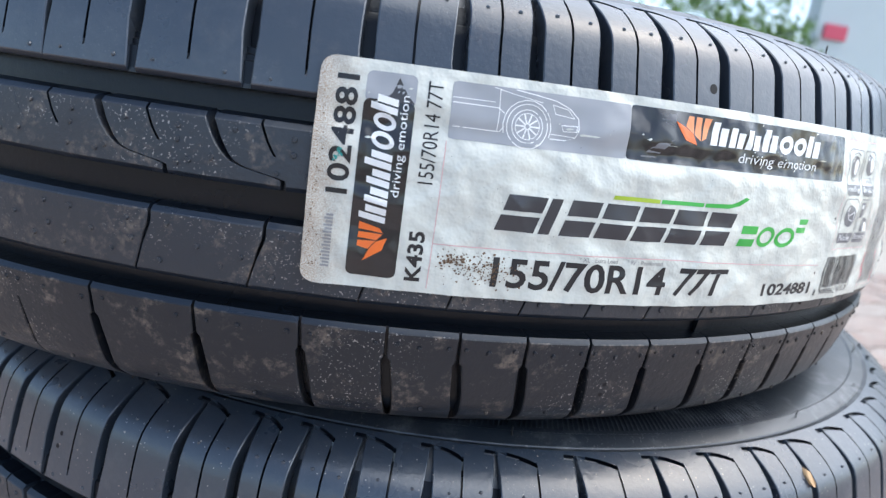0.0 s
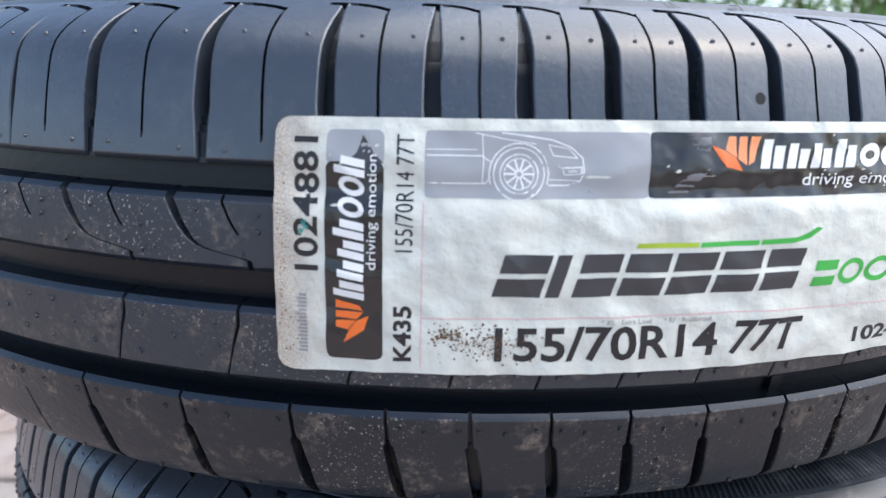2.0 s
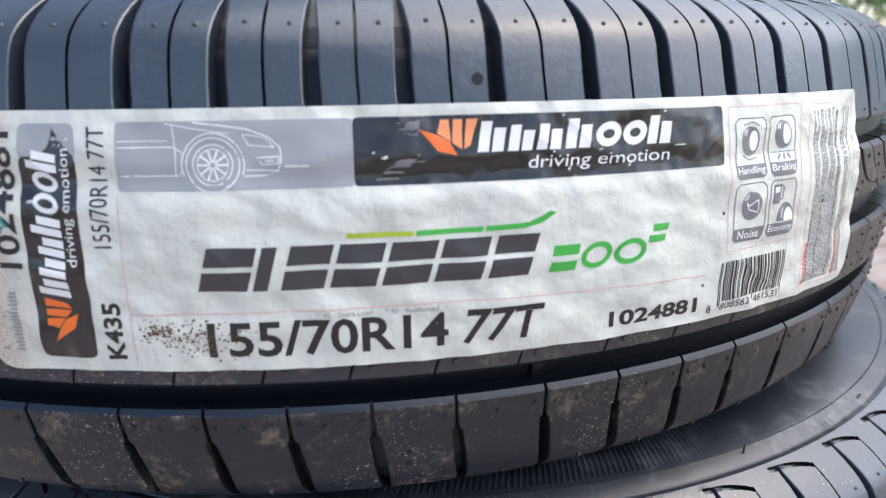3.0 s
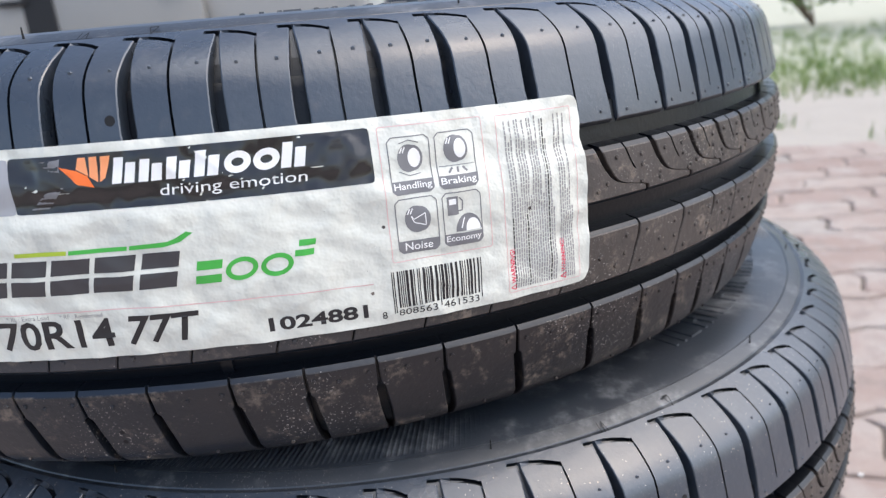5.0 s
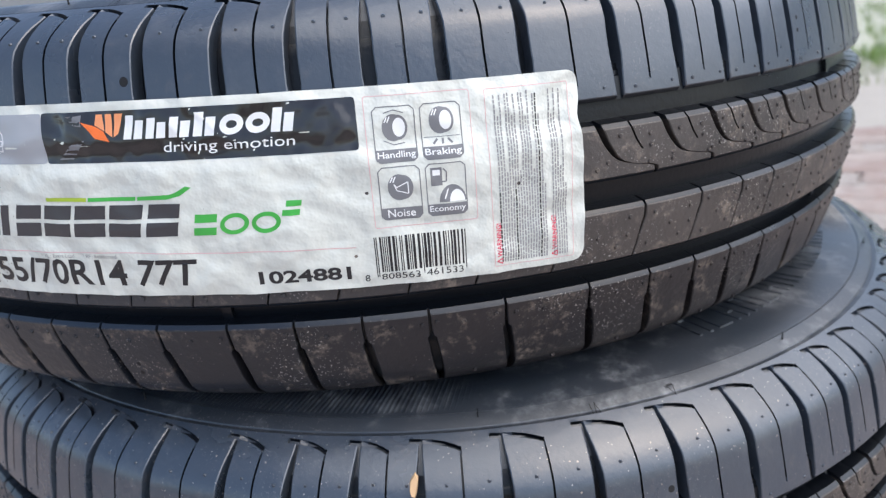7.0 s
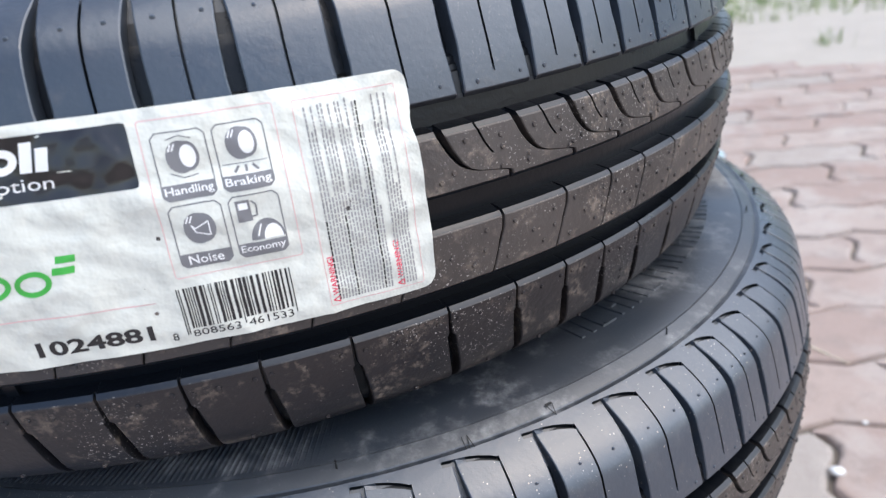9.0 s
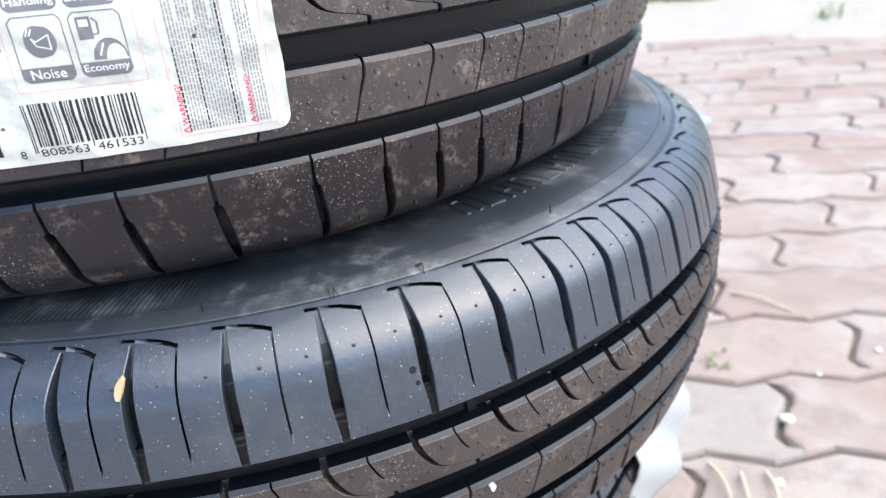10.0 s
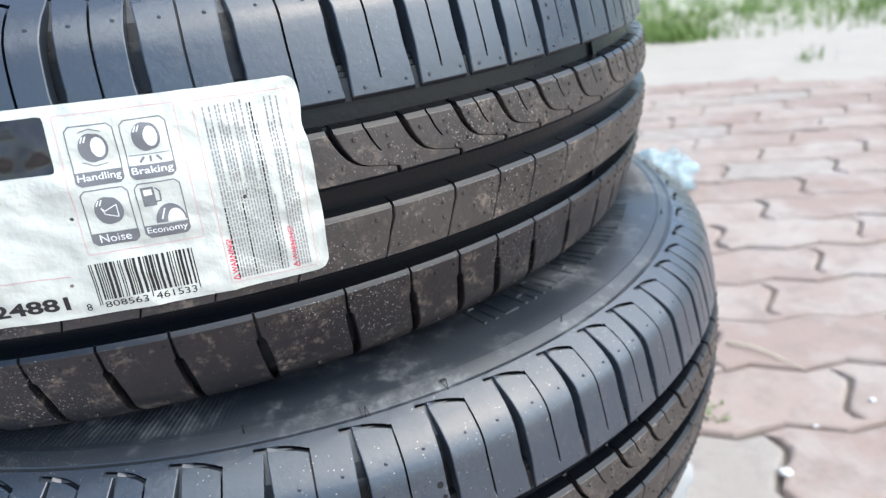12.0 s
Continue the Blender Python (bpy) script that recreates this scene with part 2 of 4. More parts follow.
def from_bm(name, bm, mat, smooth=False, sharp=None):
    me = bpy.data.meshes.new(name)
    bm.to_mesh(me)
    bm.free()
    me.materials.append(mat)
    me.polygons.foreach_set("use_smooth", [smooth] * len(me.polygons))
    if sharp:
        me.set_sharp_from_angle(angle=radians(sharp))
    return me


def box_bm(x0, x1, y0, y1, z0, z1, bevel=0.0, seg=2):
    bm = bmesh.new()
    bmesh.ops.create_cube(bm, size=1.0, matrix=Matrix.LocRotScale(((x0 + x1) / 2, (y0 + y1) / 2, (z0 + z1) / 2), None, (x1 - x0, y1 - y0, z1 - z0)))
    if bevel:
        bmesh.ops.bevel(bm, geom=bm.edges[:], offset=bevel, segments=seg, affect="EDGES", profile=0.5)
    return bm


def lathe(profile, steps, a0=0.0, a1=360.0):
    """Revolve (r, z) pairs about z; angle 0 points to -y and grows counter-clockwise."""
    full = abs(a1 - a0 - 360) < 1e-6
    cols = steps if full else steps + 1
    ang = np.radians(a0 + (a1 - a0) * np.arange(cols) / steps)
    pr = np.array(profile)
    v = np.stack([pr[None, :, 0] * np.sin(ang)[:, None], -pr[None, :, 0] * np.cos(ang)[:, None], np.broadcast_to(pr[None, :, 1], (cols, len(pr)))], 2).reshape(-1, 3)
    k = len(pr)
    f = []
    for i in range(steps):
        j = (i + 1) % cols
        for q in range(k - 1):
            f.append((i * k + q, j * k + q, j * k + q + 1, i * k + q + 1))
    return v, f


# ---------------------------------------------------------------- tyre
R_CROWN = 0.2865
DEG_MM = 5.0  # arc of one degree on the crown, mm
HALF_WIDTH = 0.0728
STACK_PITCH = 0.1456
GROUND_Z = -0.5096


def crown(z):
    """Outer radius of the tread at height z above the mid plane (metres)."""
    z = np.asarray(z, float)
    return R_CROWN - 2.75 * z * z - 70.0 * np.maximum(0.0, np.abs(z) - 0.055) ** 2


RUN_A = [5.8, 6.4, 6.1, 4.95, 4.15, 4.15, 4.2, 4.35, 4.95, 4.2, 4.25, 4.15, 5.05, 6.0, 5.2, 4.4, 4.0, 4.4, 5.3]
RUN_B = [6.0, 4.7, 3.9, 4.1, 5.0, 4.7, 6.0, 6.4, 5.1, 4.8, 4.6, 6.0, 6.3, 6.1, 6.2, 5.7, 5.2, 4.5]
START_A = -28.0
START_B = START_A + sum(RUN_A)
rest = [random.choice((4.2, 4.6, 5.1, 5.7, 6.3)) for _ in range(33)]
scale_rest = (360 - sum(RUN_A) - sum(RUN_B)) / sum(rest)
PITCH = RUN_A + RUN_B + [p * scale_rest for p in rest]
ANGLE = [START_A]
for p in PITCH:
    ANGLE.append(ANGLE[-1] + p)


def eased(a):
    """Shift an angle by offsets fitted to the tread as the camera sees it."""
    return a + float(np.interp(a, [-40, -28, -20, -10, -5, 0, 4, 17, 23, 26, 30, 40.5, 46, 54, 70, 90], [0, -0.5, -0.45, -0.2, -0.15, 0.05, 0.05, 0.07, 0.5, 0.62, 0.85, 1.2, 1.0, 0.75, 0.5, 0]))


ANGLE = [eased(a) for a in ANGLE]


def interp(z, table):
    t = sorted(table)
    return np.interp(z, [a for a, _ in t], [b for _, b in t])


# cut: the groove between two blocks as (z mm, degrees past the pitch mark); half: its half width in mm; floor: its depth in mm
RIBS = {
    "outer": dict(z=(31.4, 69.2), cut=[(30, 2.25), (50, 2.1), (66, 2.15), (70, 2.15)], half=[(30, 1.2), (38, 1.6), (44, 2.1), (58, 1.8), (64, 1.15), (66.5, 0.6), (70, 0.45)],
                  floor=[(30, 1.3), (37.2, 1.5), (37.5, 2.3), (39.0, 2.3), (39.3, 3.2), (40.8, 3.2), (41.1, 6.3), (70, 6.0)]),
    "inner_upper": dict(z=(6.1, 21.8), cut=[(22.2, 0.5), (16.6, 1.0), (12.5, 1.6), (10.9, 2.05), (9.8, 2.7), (8.2, 4.5), (7.7, 4.75), (5.7, 4.8)],
                        half=[(5.9, 0.75), (7.3, 0.65), (7.9, 0.38), (10.1, 0.4), (11.5, 0.7), (14.5, 1.05), (22.0, 1.25)], floor=[(5.9, 4.0), (12.5, 4.0), (22.0, 6.3)]),
    "inner_lower": dict(z=(-22.8, -5.3), cut=[(-5.5, 4.0), (-9, 3.97), (-13, 3.7), (-23, 3.15)], half=[(-23, 0.26), (-14.5, 0.26), (-13.5, 0.45), (-6, 0.5)], floor=[(-23, 4.0), (-6, 5.0)]),
    "lower": dict(z=(-69.2, -31.8), cut=[(-31.6, 0.0), (-40, 0.08), (-62, 0.75), (-69.2, 0.95)],
                  half=[(-69.2, 0.02), (-66.5, 0.05), (-63, 1.2), (-52, 1.75), (-41.0, 1.4), (-40.2, 0.55), (-31.6, 0.45)], floor=[(-69.2, 1.0), (-64, 4.5), (-42, 6.0), (-40, 2.5), (-31.6, 2.5)]),
}


def rows_for(rib, z0, z1):
    if rib == "outer":
        zs = [31.4, 31.8, 33.5, 35.5, 37.2, 37.5, 38.9, 39.3, 40.8, 41.1, 44, 48, 52, 55, 58, 60, 61.5, 62.8, 64.2, 65.2]
        return np.array(zs, float)
    if rib == "inner_upper":
        return np.array([6.1, 6.4, 6.8, 7.3, 7.7, 8.3, 9.1, 10.0, 11.0, 12.0, 13.0, 13.8, 14.0, 15.5, 17.5, 19.5, 20.9, 21.4, 21.8], float)
    if rib == "inner_lower":
        return np.array([-22.8, -22.4, -20, -17, -14.7, -13.9, -13.0, -11, -9, -7, -5.7, -5.3], float)
    return np.array([-69.2, -67.5, -66, -64.5, -62.5, -60, -57, -54, -51, -47, -44, -41.2, -40.2, -37, -34, -32.2, -31.8], float)


def block_mesh(rib, n):
    """One tread block, from its cut to the next, with bevelled edges, walls, the floor of its cut, its sipe and its moulding pips."""
    d = RIBS[rib]
    k = len(PITCH)
    a0, a1 = ANGLE[n], ANGLE[n + 1]
    p0, p1 = PITCH[n], PITCH[(n + 1) % k]
    z0, z1 = d["z"]
    zs = rows_for(rib, z0, z1)
    hook = rib == "outer"
    # columns as (share of the block, shift in mm, kind)
    if hook:
        # block runs from its wide cut to the next one; a thin sipe hangs from a bent upper line
        span = a1 - a0
        qs = (a1 - 0.5 * (p0 - 4.2) - (a0 + 2.15)) / span
        qe = 1 - 0.75 / span
    elif rib == "inner_upper":
        qs, qe = 0.45, None
    else:
        qs = qe = None
    cols = [(0, -99, "prev"), (0, -0.12, "foot"), (0, 0, "edge"), (0, 0.35, "in")]
    inner = [0.14, 0.28, 0.42, 0.56, 0.70, 0.84]
    if qs:
        inner = [q for q in inner if abs(q - qs) > 0.05 and (qe is None or abs(q - qe) > 0.03)]
    marks = [(q, 0, "in") for q in inner]
    if qs:
        marks += [(qs, -0.38, "lip"), (qs, -0.26, "sipe"), (qs, 0.26, "sipe"), (qs, 0.38, "lip")]
    if qe:
        marks += [(qe, -0.1, "in"), (qe, 0.1, "late")]
    width_mm = (a1 - a0) * DEG_MM
    marks.sort(key=lambda c: c[0] * width_mm + c[1])
    cols += marks + [(1, -0.35, "in"), (1, 0, "edge"), (1, 0.12, "foot")]
    # rows as (z, shift, kind)
    rows = [(z, 0.0, "in") for z in zs]
    if hook:
        rows += [(0, -0.40, "warp"), (0, -0.30, "slot"), (0, 0.30, "slot"), (0, 0.40, "warp")]
        rows += [(68.6, 0, "in"), (69.2, 0, "in")]
    foot_lo = z0 > -60
    foot_hi = z1 < 60
    out = []
    if foot_lo:
        out += [(z0, -1.9, "foot"), (z0, -1.2, "cham")]
        rows[0] = (z0, 0, "edge")
    if foot_hi:
        rows[-1] = (z1, 0, "edge")
    rows = out + rows + ([(z1, 1.2, "cham"), (z1, 1.9, "foot")] if foot_hi else [])
    nc, nr = len(cols), len(rows)
    V = np.zeros((nc, nr, 3))
    sunk = np.zeros((nc, nr))
    for j, (rz, rshift, rk) in enumerate(rows):
        for i, (q, shift, ck) in enumerate(cols):
            if rk in ("warp", "slot"):
                qq = q
                # the bent line falls from the cut to the head of the sipe, then lies level at the next cut
                z = (68.1 - 1.5 * (qq / qs) ** 2 if qq <= qs else 66.6 + 1.6 * min(1.0, (qq - qs) / max(0.02, qe - qs))) + rshift
                if qq > qe:
                    z = 68.2 - 0.1 * (qq - qe) / max(1e-3, 1 - qe) + rshift
                zc = min(z, 69.0)
            else:
                z = rz
                if hook and rz > 58 and rz < 66:
                    lim = 66.6 - 0.55
                    z = 58 + (rz - 58) * min(1.0, (lim - 58) / (65.2 - 58))
                zc = z
            zq = min(max(zc, z0), z1)
            above = hook and (rk == "warp" and rshift > 0 or rk == "in" and rz > 66)
            if above:
                hw = 0.02
            elif hook and rk in ("warp", "slot"):
                hw = 0.55
            else:
                hw = float(interp(zq, d["half"]))
            left = a0 + float(interp(zq, d["cut"])) + hw / DEG_MM
            right = a1 + float(interp(zq, d["cut"])) - hw / DEG_MM
            depth = 0.0
            if ck == "prev":
                th = left - 2 * hw / DEG_MM - 0.03
            else:
                th = left + (right - left) * q + shift / DEG_MM
            if ck in ("prev", "foot"):
                depth = float(interp(zq, d["floor"])) if q == 0 else 6.0
                if above:
                    depth = 1.0
            elif ck == "edge":
                depth = 0.28 if hw > 0.1 else 0.0
            if ck == "sipe":
                if hook and rk not in ("warp", "slot") and 36.5 < z < 66 or (not hook and z > 13.9 and rk != "foot"):
                    depth = 2.0
            if rk == "slot" and ck not in ("prev", "foot"):
                if q < qs + 1e-6 and shift < 0.3 or q > qe + 1e-6 or ck == "late":
                    depth = max(depth, 1.6)
            if rk == "edge":
                depth = max(depth, 0.3)
            if rk in ("foot", "cham"):
                depth = 7.0 if rk == "foot" else max(depth, 1.5)
                z = z + rshift
            r = float(crown(z / 1000))
            if hook and z > 50:
                # on the rounded shoulder cuts go in square to the surface
                slope = (float(crown(z / 1000 + 1e-4)) - float(crown(z / 1000 - 1e-4))) / 2e-4
                k2 = math.hypot(1, slope)
                lean_in = min(1.0, (z - 50) / 8)
                z += depth * slope / k2 * lean_in
                r -= depth / 1000 * (1 / k2 * lean_in + 1 - lean_in)
            else:
                r -= depth / 1000
            sunk[i, j] = depth
            t = radians(th)
            V[i, j] = (r * math.sin(t), -r * math.cos(t), z / 1000)
    verts = V.reshape(-1, 3).tolist()
    faces = [(i * nr + j, (i + 1) * nr + j, (i + 1) * nr + j + 1, i * nr + j + 1) for i in range(nc - 1) for j in range(nr - 1)]
    # moulding pips
    pips = {"outer": [(0.30, 60.3), (0.78, 60.3), (0.22, 33.8), (0.80, 34.0)],
            "inner_upper": [(0.22, 18.9), (0.70, 18.7), (0.5, 9.5), (0.22, 9.1), (0.82, 10.9), (0.62, 14.5)],
            "inner_lower": [(0.16, -8.4), (0.80, -8.6), (0.20, -19.5), (0.74, -18.5), (0.48, -13.5), (0.86, -14.5)],
            "lower": [(0.12, -35.2), (0.86, -35.3), (0.45, -36.0), (0.5, -58.0)]}[rib]
    for q, z in pips:
        q += random.uniform(-0.03, 0.03)
        z += random.uniform(-0.5, 0.5)
        left = a0 + float(interp(z, d["cut"]))
        right = a1 + float(interp(z, d["cut"]))
        th = radians(left + (right - left) * q)
        r0 = float(crown(z / 1000))
        b = len(verts)
        rr = random.uniform(0.55, 0.75) if hook else random.uniform(0.75, 0.98)
        tall = 0.4 if hook else 0.55
        for ring, (rad, h) in enumerate(((rr, -0.05), (rr * 0.75, tall))):
            for s in range(7):
                e = 2 * math.pi * s / 7
                t = th + rad * math.cos(e) / 1000 / r0
                verts.append(((r0 + h / 1000) * math.sin(t), -(r0 + h / 1000) * math.cos(t), (z + rad * math.sin(e)) / 1000))
        verts.append(((r0 + tall / 1000 + 0.0001) * math.sin(th), -(r0 + tall / 1000 + 0.0001) * math.cos(th), z / 1000))
        for s in range(7):
            u = (s + 1) % 7
            faces.append((b + s, b + u, b + 7 + u, b + 7 + s))
            faces.append((b + 7 + s, b + 7 + u, b + 14))
    me = mesh_from("tread_block", verts, faces, [{"outer": RUBBER_SKYLIT, "inner_upper": RUBBER_DUSTY, "inner_lower": RUBBER_DUSTY, "lower": RUBBER_MUD_SHADED}[rib], RUBBER_SHADED_WALL, RUBBER_SHADED_FLOOR], True, 28)
    # cuts, sipes and groove feet take the shade-darkened rubber
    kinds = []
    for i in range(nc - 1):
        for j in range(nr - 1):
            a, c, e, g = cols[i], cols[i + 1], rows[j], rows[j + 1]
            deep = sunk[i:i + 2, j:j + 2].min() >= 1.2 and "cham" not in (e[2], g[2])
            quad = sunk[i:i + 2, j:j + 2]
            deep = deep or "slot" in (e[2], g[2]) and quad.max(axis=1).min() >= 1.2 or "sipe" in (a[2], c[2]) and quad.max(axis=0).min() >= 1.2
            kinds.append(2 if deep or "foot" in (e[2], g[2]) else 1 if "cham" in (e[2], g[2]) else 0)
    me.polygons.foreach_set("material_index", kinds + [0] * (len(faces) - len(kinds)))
    return me


def on_tread(th, z_mm, h_mm=0.0):
    r = float(crown(z_mm / 1000)) + h_mm / 1000
    t = radians(th)
    return (r * math.sin(t), -r * math.cos(t), z_mm / 1000)


def flat_on_tread(name, polys, mat, h):
    """Small flat shapes, given as outlines of (degrees, mm), laid on the tread."""
    verts, faces = [], []
    for poly in polys:
        faces.append(tuple(range(len(verts), len(verts) + len(poly))))
        verts += [on_tread(a, z, h) for a, z in poly]
    return mesh_from(name, verts, faces, mat, False)


def disc_poly(th, z, rad, n=14):
    return [(th + rad * math.cos(2 * math.pi * i / n) / DEG_MM, z + rad * math.sin(2 * math.pi * i / n)) for i in range(n)]


def stroke(a, b, w):
    """A thin bar from a to b, (degrees, mm), w mm wide."""
    ax, ay, bx, by = a[0] * DEG_MM, a[1], b[0] * DEG_MM, b[1]
    dx, dy = bx - ax, by - ay
    l = math.hypot(dx, dy) or 1
    nx, ny = -dy / l * w / 2, dx / l * w / 2
    return [((ax - nx) / DEG_MM, ay - ny), ((bx - nx) / DEG_MM, by - ny), ((bx + nx) / DEG_MM, by + ny), ((ax + nx) / DEG_MM, ay + ny)]


def sidewall_profile(sign):
    pts = [(0.2592, 0.0692), (0.2586, 0.0682), (0.2578, 0.0682), (0.2570, 0.0694), (0.2545, 0.0706), (0.2515, 0.0716), (0.2508, 0.0713), (0.2495, 0.0716),
           (0.243, 0.0724), (0.234, 0.0728), (0.222, 0.0726), (0.210, 0.0717), (0.2, 0.0695), (0.193, 0.0668), (0.1915, 0.0652), (0.190, 0.0655), (0.184, 0.062), (0.179, 0.055),
           (0.1775, 0.046), (0.180, 0.042), (0.192, 0.047), (0.215, 0.058), (0.24, 0.058), (0.258, 0.045), (0.267, 0.02), (0.2685, 0.0)]
    return [(r, sign * z) for r, z in pts]


def raised_strokes(a0, count, sgn):
    """Letter-sized strokes standing 0.6 mm proud of the sidewall, starting at angle a0."""
    verts, faces = [], []

    def lift_of(r):
        return float(np.interp(r, [0.21, 0.222, 0.234, 0.243], [0.0717, 0.0726, 0.0728, 0.0724]))

    def stroke_box(t0, t1, r0, r1):
        b = len(verts)
        for up in (-0.0004, 0.0006):
            ins = 0.0 if up < 0 else 0.0003
            for t, r in ((t0 + ins * 240, r0 + ins), (t1 - ins * 240, r0 + ins), (t1 - ins * 240, r1 - ins), (t0 + ins * 240, r1 - ins)):
                e = radians(t)
                verts.append((r * math.sin(e), -r * math.cos(e), sgn * (lift_of(r) + up)))
        quads = [(4, 5, 6, 7)] + [(i, (i + 1) % 4, (i + 1) % 4 + 4, i + 4) for i in range(4)]
        faces.extend(tuple(b + i for i in (q if sgn > 0 else q[::-1])) for q in quads)

    for i in range(count):
        t = a0 + 2.9 * i
        stroke_box(t, t + 0.5, 0.2185, 0.2345)
        if i % 3 != 1:
            stroke_box(t + 1.5, t + 2.0, 0.2185, 0.2345)
        stroke_box(t + 0.5, t + (2.0 if i % 3 == 1 else 1.5), *((0.2185, 0.2205), (0.2325, 0.2345), (0.2255, 0.2275))[i % 3])
    return mesh_from("raised_lettering", verts, faces, RUBBER_SIDE, False)


def make_tyre():
    tyre = new("tyre")
    tyre.empty_display_size = 0.05
    # carcass: groove floors, shoulders, sidewalls and liner as one lathe
    tread = [(float(crown(z / 1000)) - 0.0068, z / 1000) for z in np.linspace(-60, 60, 25)]
    edge = [(float(crown(z / 1000)) - d, z / 1000) for z, d in ((66.5, 0.0035), (68.9, 0.0030), (69.15, 0.0006))]
    prof = [(r, z) for r, z in reversed(sidewall_profile(-1))] + [(r, -z) for r, z in reversed(edge)] + tread + edge + sidewall_profile(1)
    v, f = lathe(prof, 300)
    part("carcass", mesh_from("carcass", v, f, RUBBER_SIDE, True, 30), tyre, "grey-black rubber sidewalls with a moulded ring")
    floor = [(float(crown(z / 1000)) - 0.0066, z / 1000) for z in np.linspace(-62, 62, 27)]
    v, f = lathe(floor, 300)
    part("groove_floor", mesh_from("groove_floor", v, f, RUBBER_SHADED_FLOOR, True), tyre)
    for rib in RIBS:
        for n in range(len(PITCH)):
            part("tread_block", block_mesh(rib, n), tyre)
    # fine serrations on parts of the sidewall
    for sgn in (1, -1):
        for a0, a1 in ((66, 129), (186, 246)):
            count = int((a1 - a0) * 2.2)
            verts, faces = [], []
            for i in range(2 * count + 1):
                t = a0 + (a1 - a0) * i / (2 * count)
                fade = min(1.0, i / 50, (2 * count - i) / 50)
                for r, z in ((0.2492, 0.0715), (0.2432, 0.0723), (0.235, 0.0727), (0.228, 0.0727)):
                    e = radians(t + (0.2492 - r) * 60)
                    verts.append((r * math.sin(e), -r * math.cos(e), sgn * (z + (0.0005 * fade if i % 2 else -0.0001))))
            for i in range(2 * count):
                for c in range(3):
                    q = (4 * i + c, 4 * i + c + 1, 4 * i + c + 5, 4 * i + c + 4)
                    faces.append(q[::-1] if sgn > 0 else q)
            part("serration", mesh_from("serration", verts, faces, RUBBER_SIDE, False), tyre, "fine slanted moulded ribs")
    # raised writing on the sidewall, too worn to read, as plain strokes
    for sgn in (1, -1):
        for a0, count in ((20, 7), (64, 5), (150, 9), (176, 6), (252, 8), (322, 6)):
            part("raised_lettering", raised_strokes(a0, count, sgn), tyre, "worn raised strokes in the sidewall rubber")
    # vent whiskers on the shoulder ring
    for i in range(12):
        e = radians(6 + 30 * i)
        for sgn in (1, -1):
            bm = bmesh.new()
            bmesh.ops.create_cone(bm, cap_ends=True, segments=6, radius1=0.0004, radius2=0.0002, depth=0.004, matrix=Matrix.Translation((0.2535 * math.sin(e), -0.2535 * math.cos(e), sgn * 0.0722)))
            part("vent_whisker", from_bm("vent_whisker", bm, MARK), tyre)
    # moulded shoulder marks and wear pin holes, their shade put in as flat black shapes
    for a in (10.6, START_B + 71.2, 200.0, 290.0):
        polys = [stroke((a - 0.25, 69.3), (a - 0.25, 71.0), 0.3), stroke((a, 69.3), (a + 0.18, 71.0), 0.3), stroke((a + 0.36, 69.3), (a + 0.18, 71.0), 0.3)]
        part("shoulder_mark", flat_on_tread("shoulder_mark", polys, MARK, 0.4), tyre)
    for a in (15.1, START_B + 78.2, 205.0, 295.0):
        c = [(a - 0.3, 71.0), (a + 0.3, 71.0), (a, 69.3)]
        part("shoulder_mark", flat_on_tread("shoulder_mark", [stroke(c[i], c[(i + 1) % 3], 0.3) for i in range(3)], MARK, 0.4), tyre)
    for a, z, rad in ((13.37, 47.7, 1.45), (9.75, -46.5, 0.8), (9.7, -50.5, 0.8), (62.6, 43.5, 0.8), (62.7, 48.0, 0.8), (57.7, -47.0, 0.8), (57.8, -50.5, 0.8),
                      (START_B + 74.9, 48.2, 1.25), (START_B + 75.1, 43.6, 0.9), (START_B + 75.0, -47, 0.8)):
        part("pin_hole", flat_on_tread("pin_hole", [disc_poly(a, z, rad)], MARK, 0.06), tyre, "flat dark disc for a wear pin hole")
    # wear bar bridging one groove
    for a in (START_B + 79.0, 71.0, 17.0):
        for zc in (27.0, -28.0):
            verts, faces = [], []
            for t in (a - 0.35, a + 0.35):
                for z, h in ((zc - 5.5, -6.9), (zc - 4, -5.0), (zc + 4, -5.0), (zc + 5.5, -6.9)):
                    verts.append(on_tread(t, z, h))
            faces = [(0, 4, 5, 1), (1, 5, 6, 2), (2, 6, 7, 3), (0, 1, 2, 3), (7, 6, 5, 4)]
            part("wear_bar", mesh_from("wear_bar", verts, faces, RUBBER_SHADED_FLOOR, False), tyre)
    return tyre


top_tyre = make_tyre()
tagged(top_tyre, "new black rubber tyre with white paper label, topping a stack", "tyre", "tyres in the stack")
SECOND = (0.0438, -0.0068, -0.1454)
second_tyre = copy_thing(top_tyre, pose(*SECOND, 0, 0, -36.05 - START_B))
tagged(second_tyre, "new black rubber car tyre, dusty, under the labelled tyre")
third_tyre = copy_thing(top_tyre, pose(0.012, -0.004, -2 * STACK_PITCH, 0, 0, 140))
tagged(third_tyre, "black rubber car tyre low in the stack, with loose wrapping")
bottom_tyre = copy_thing(top_tyre, pose(0.02, 0.008, -3 * STACK_PITCH, 0, 0, 75))
tagged(bottom_tyre, "black rubber car tyre resting on the red pavers")

# ---------------------------------------------------------------- paper label on the top tyre
LAB_W, LAB_H, LAB_A, LAB_Z = 255.0, 61.5, -9.82, -19.8


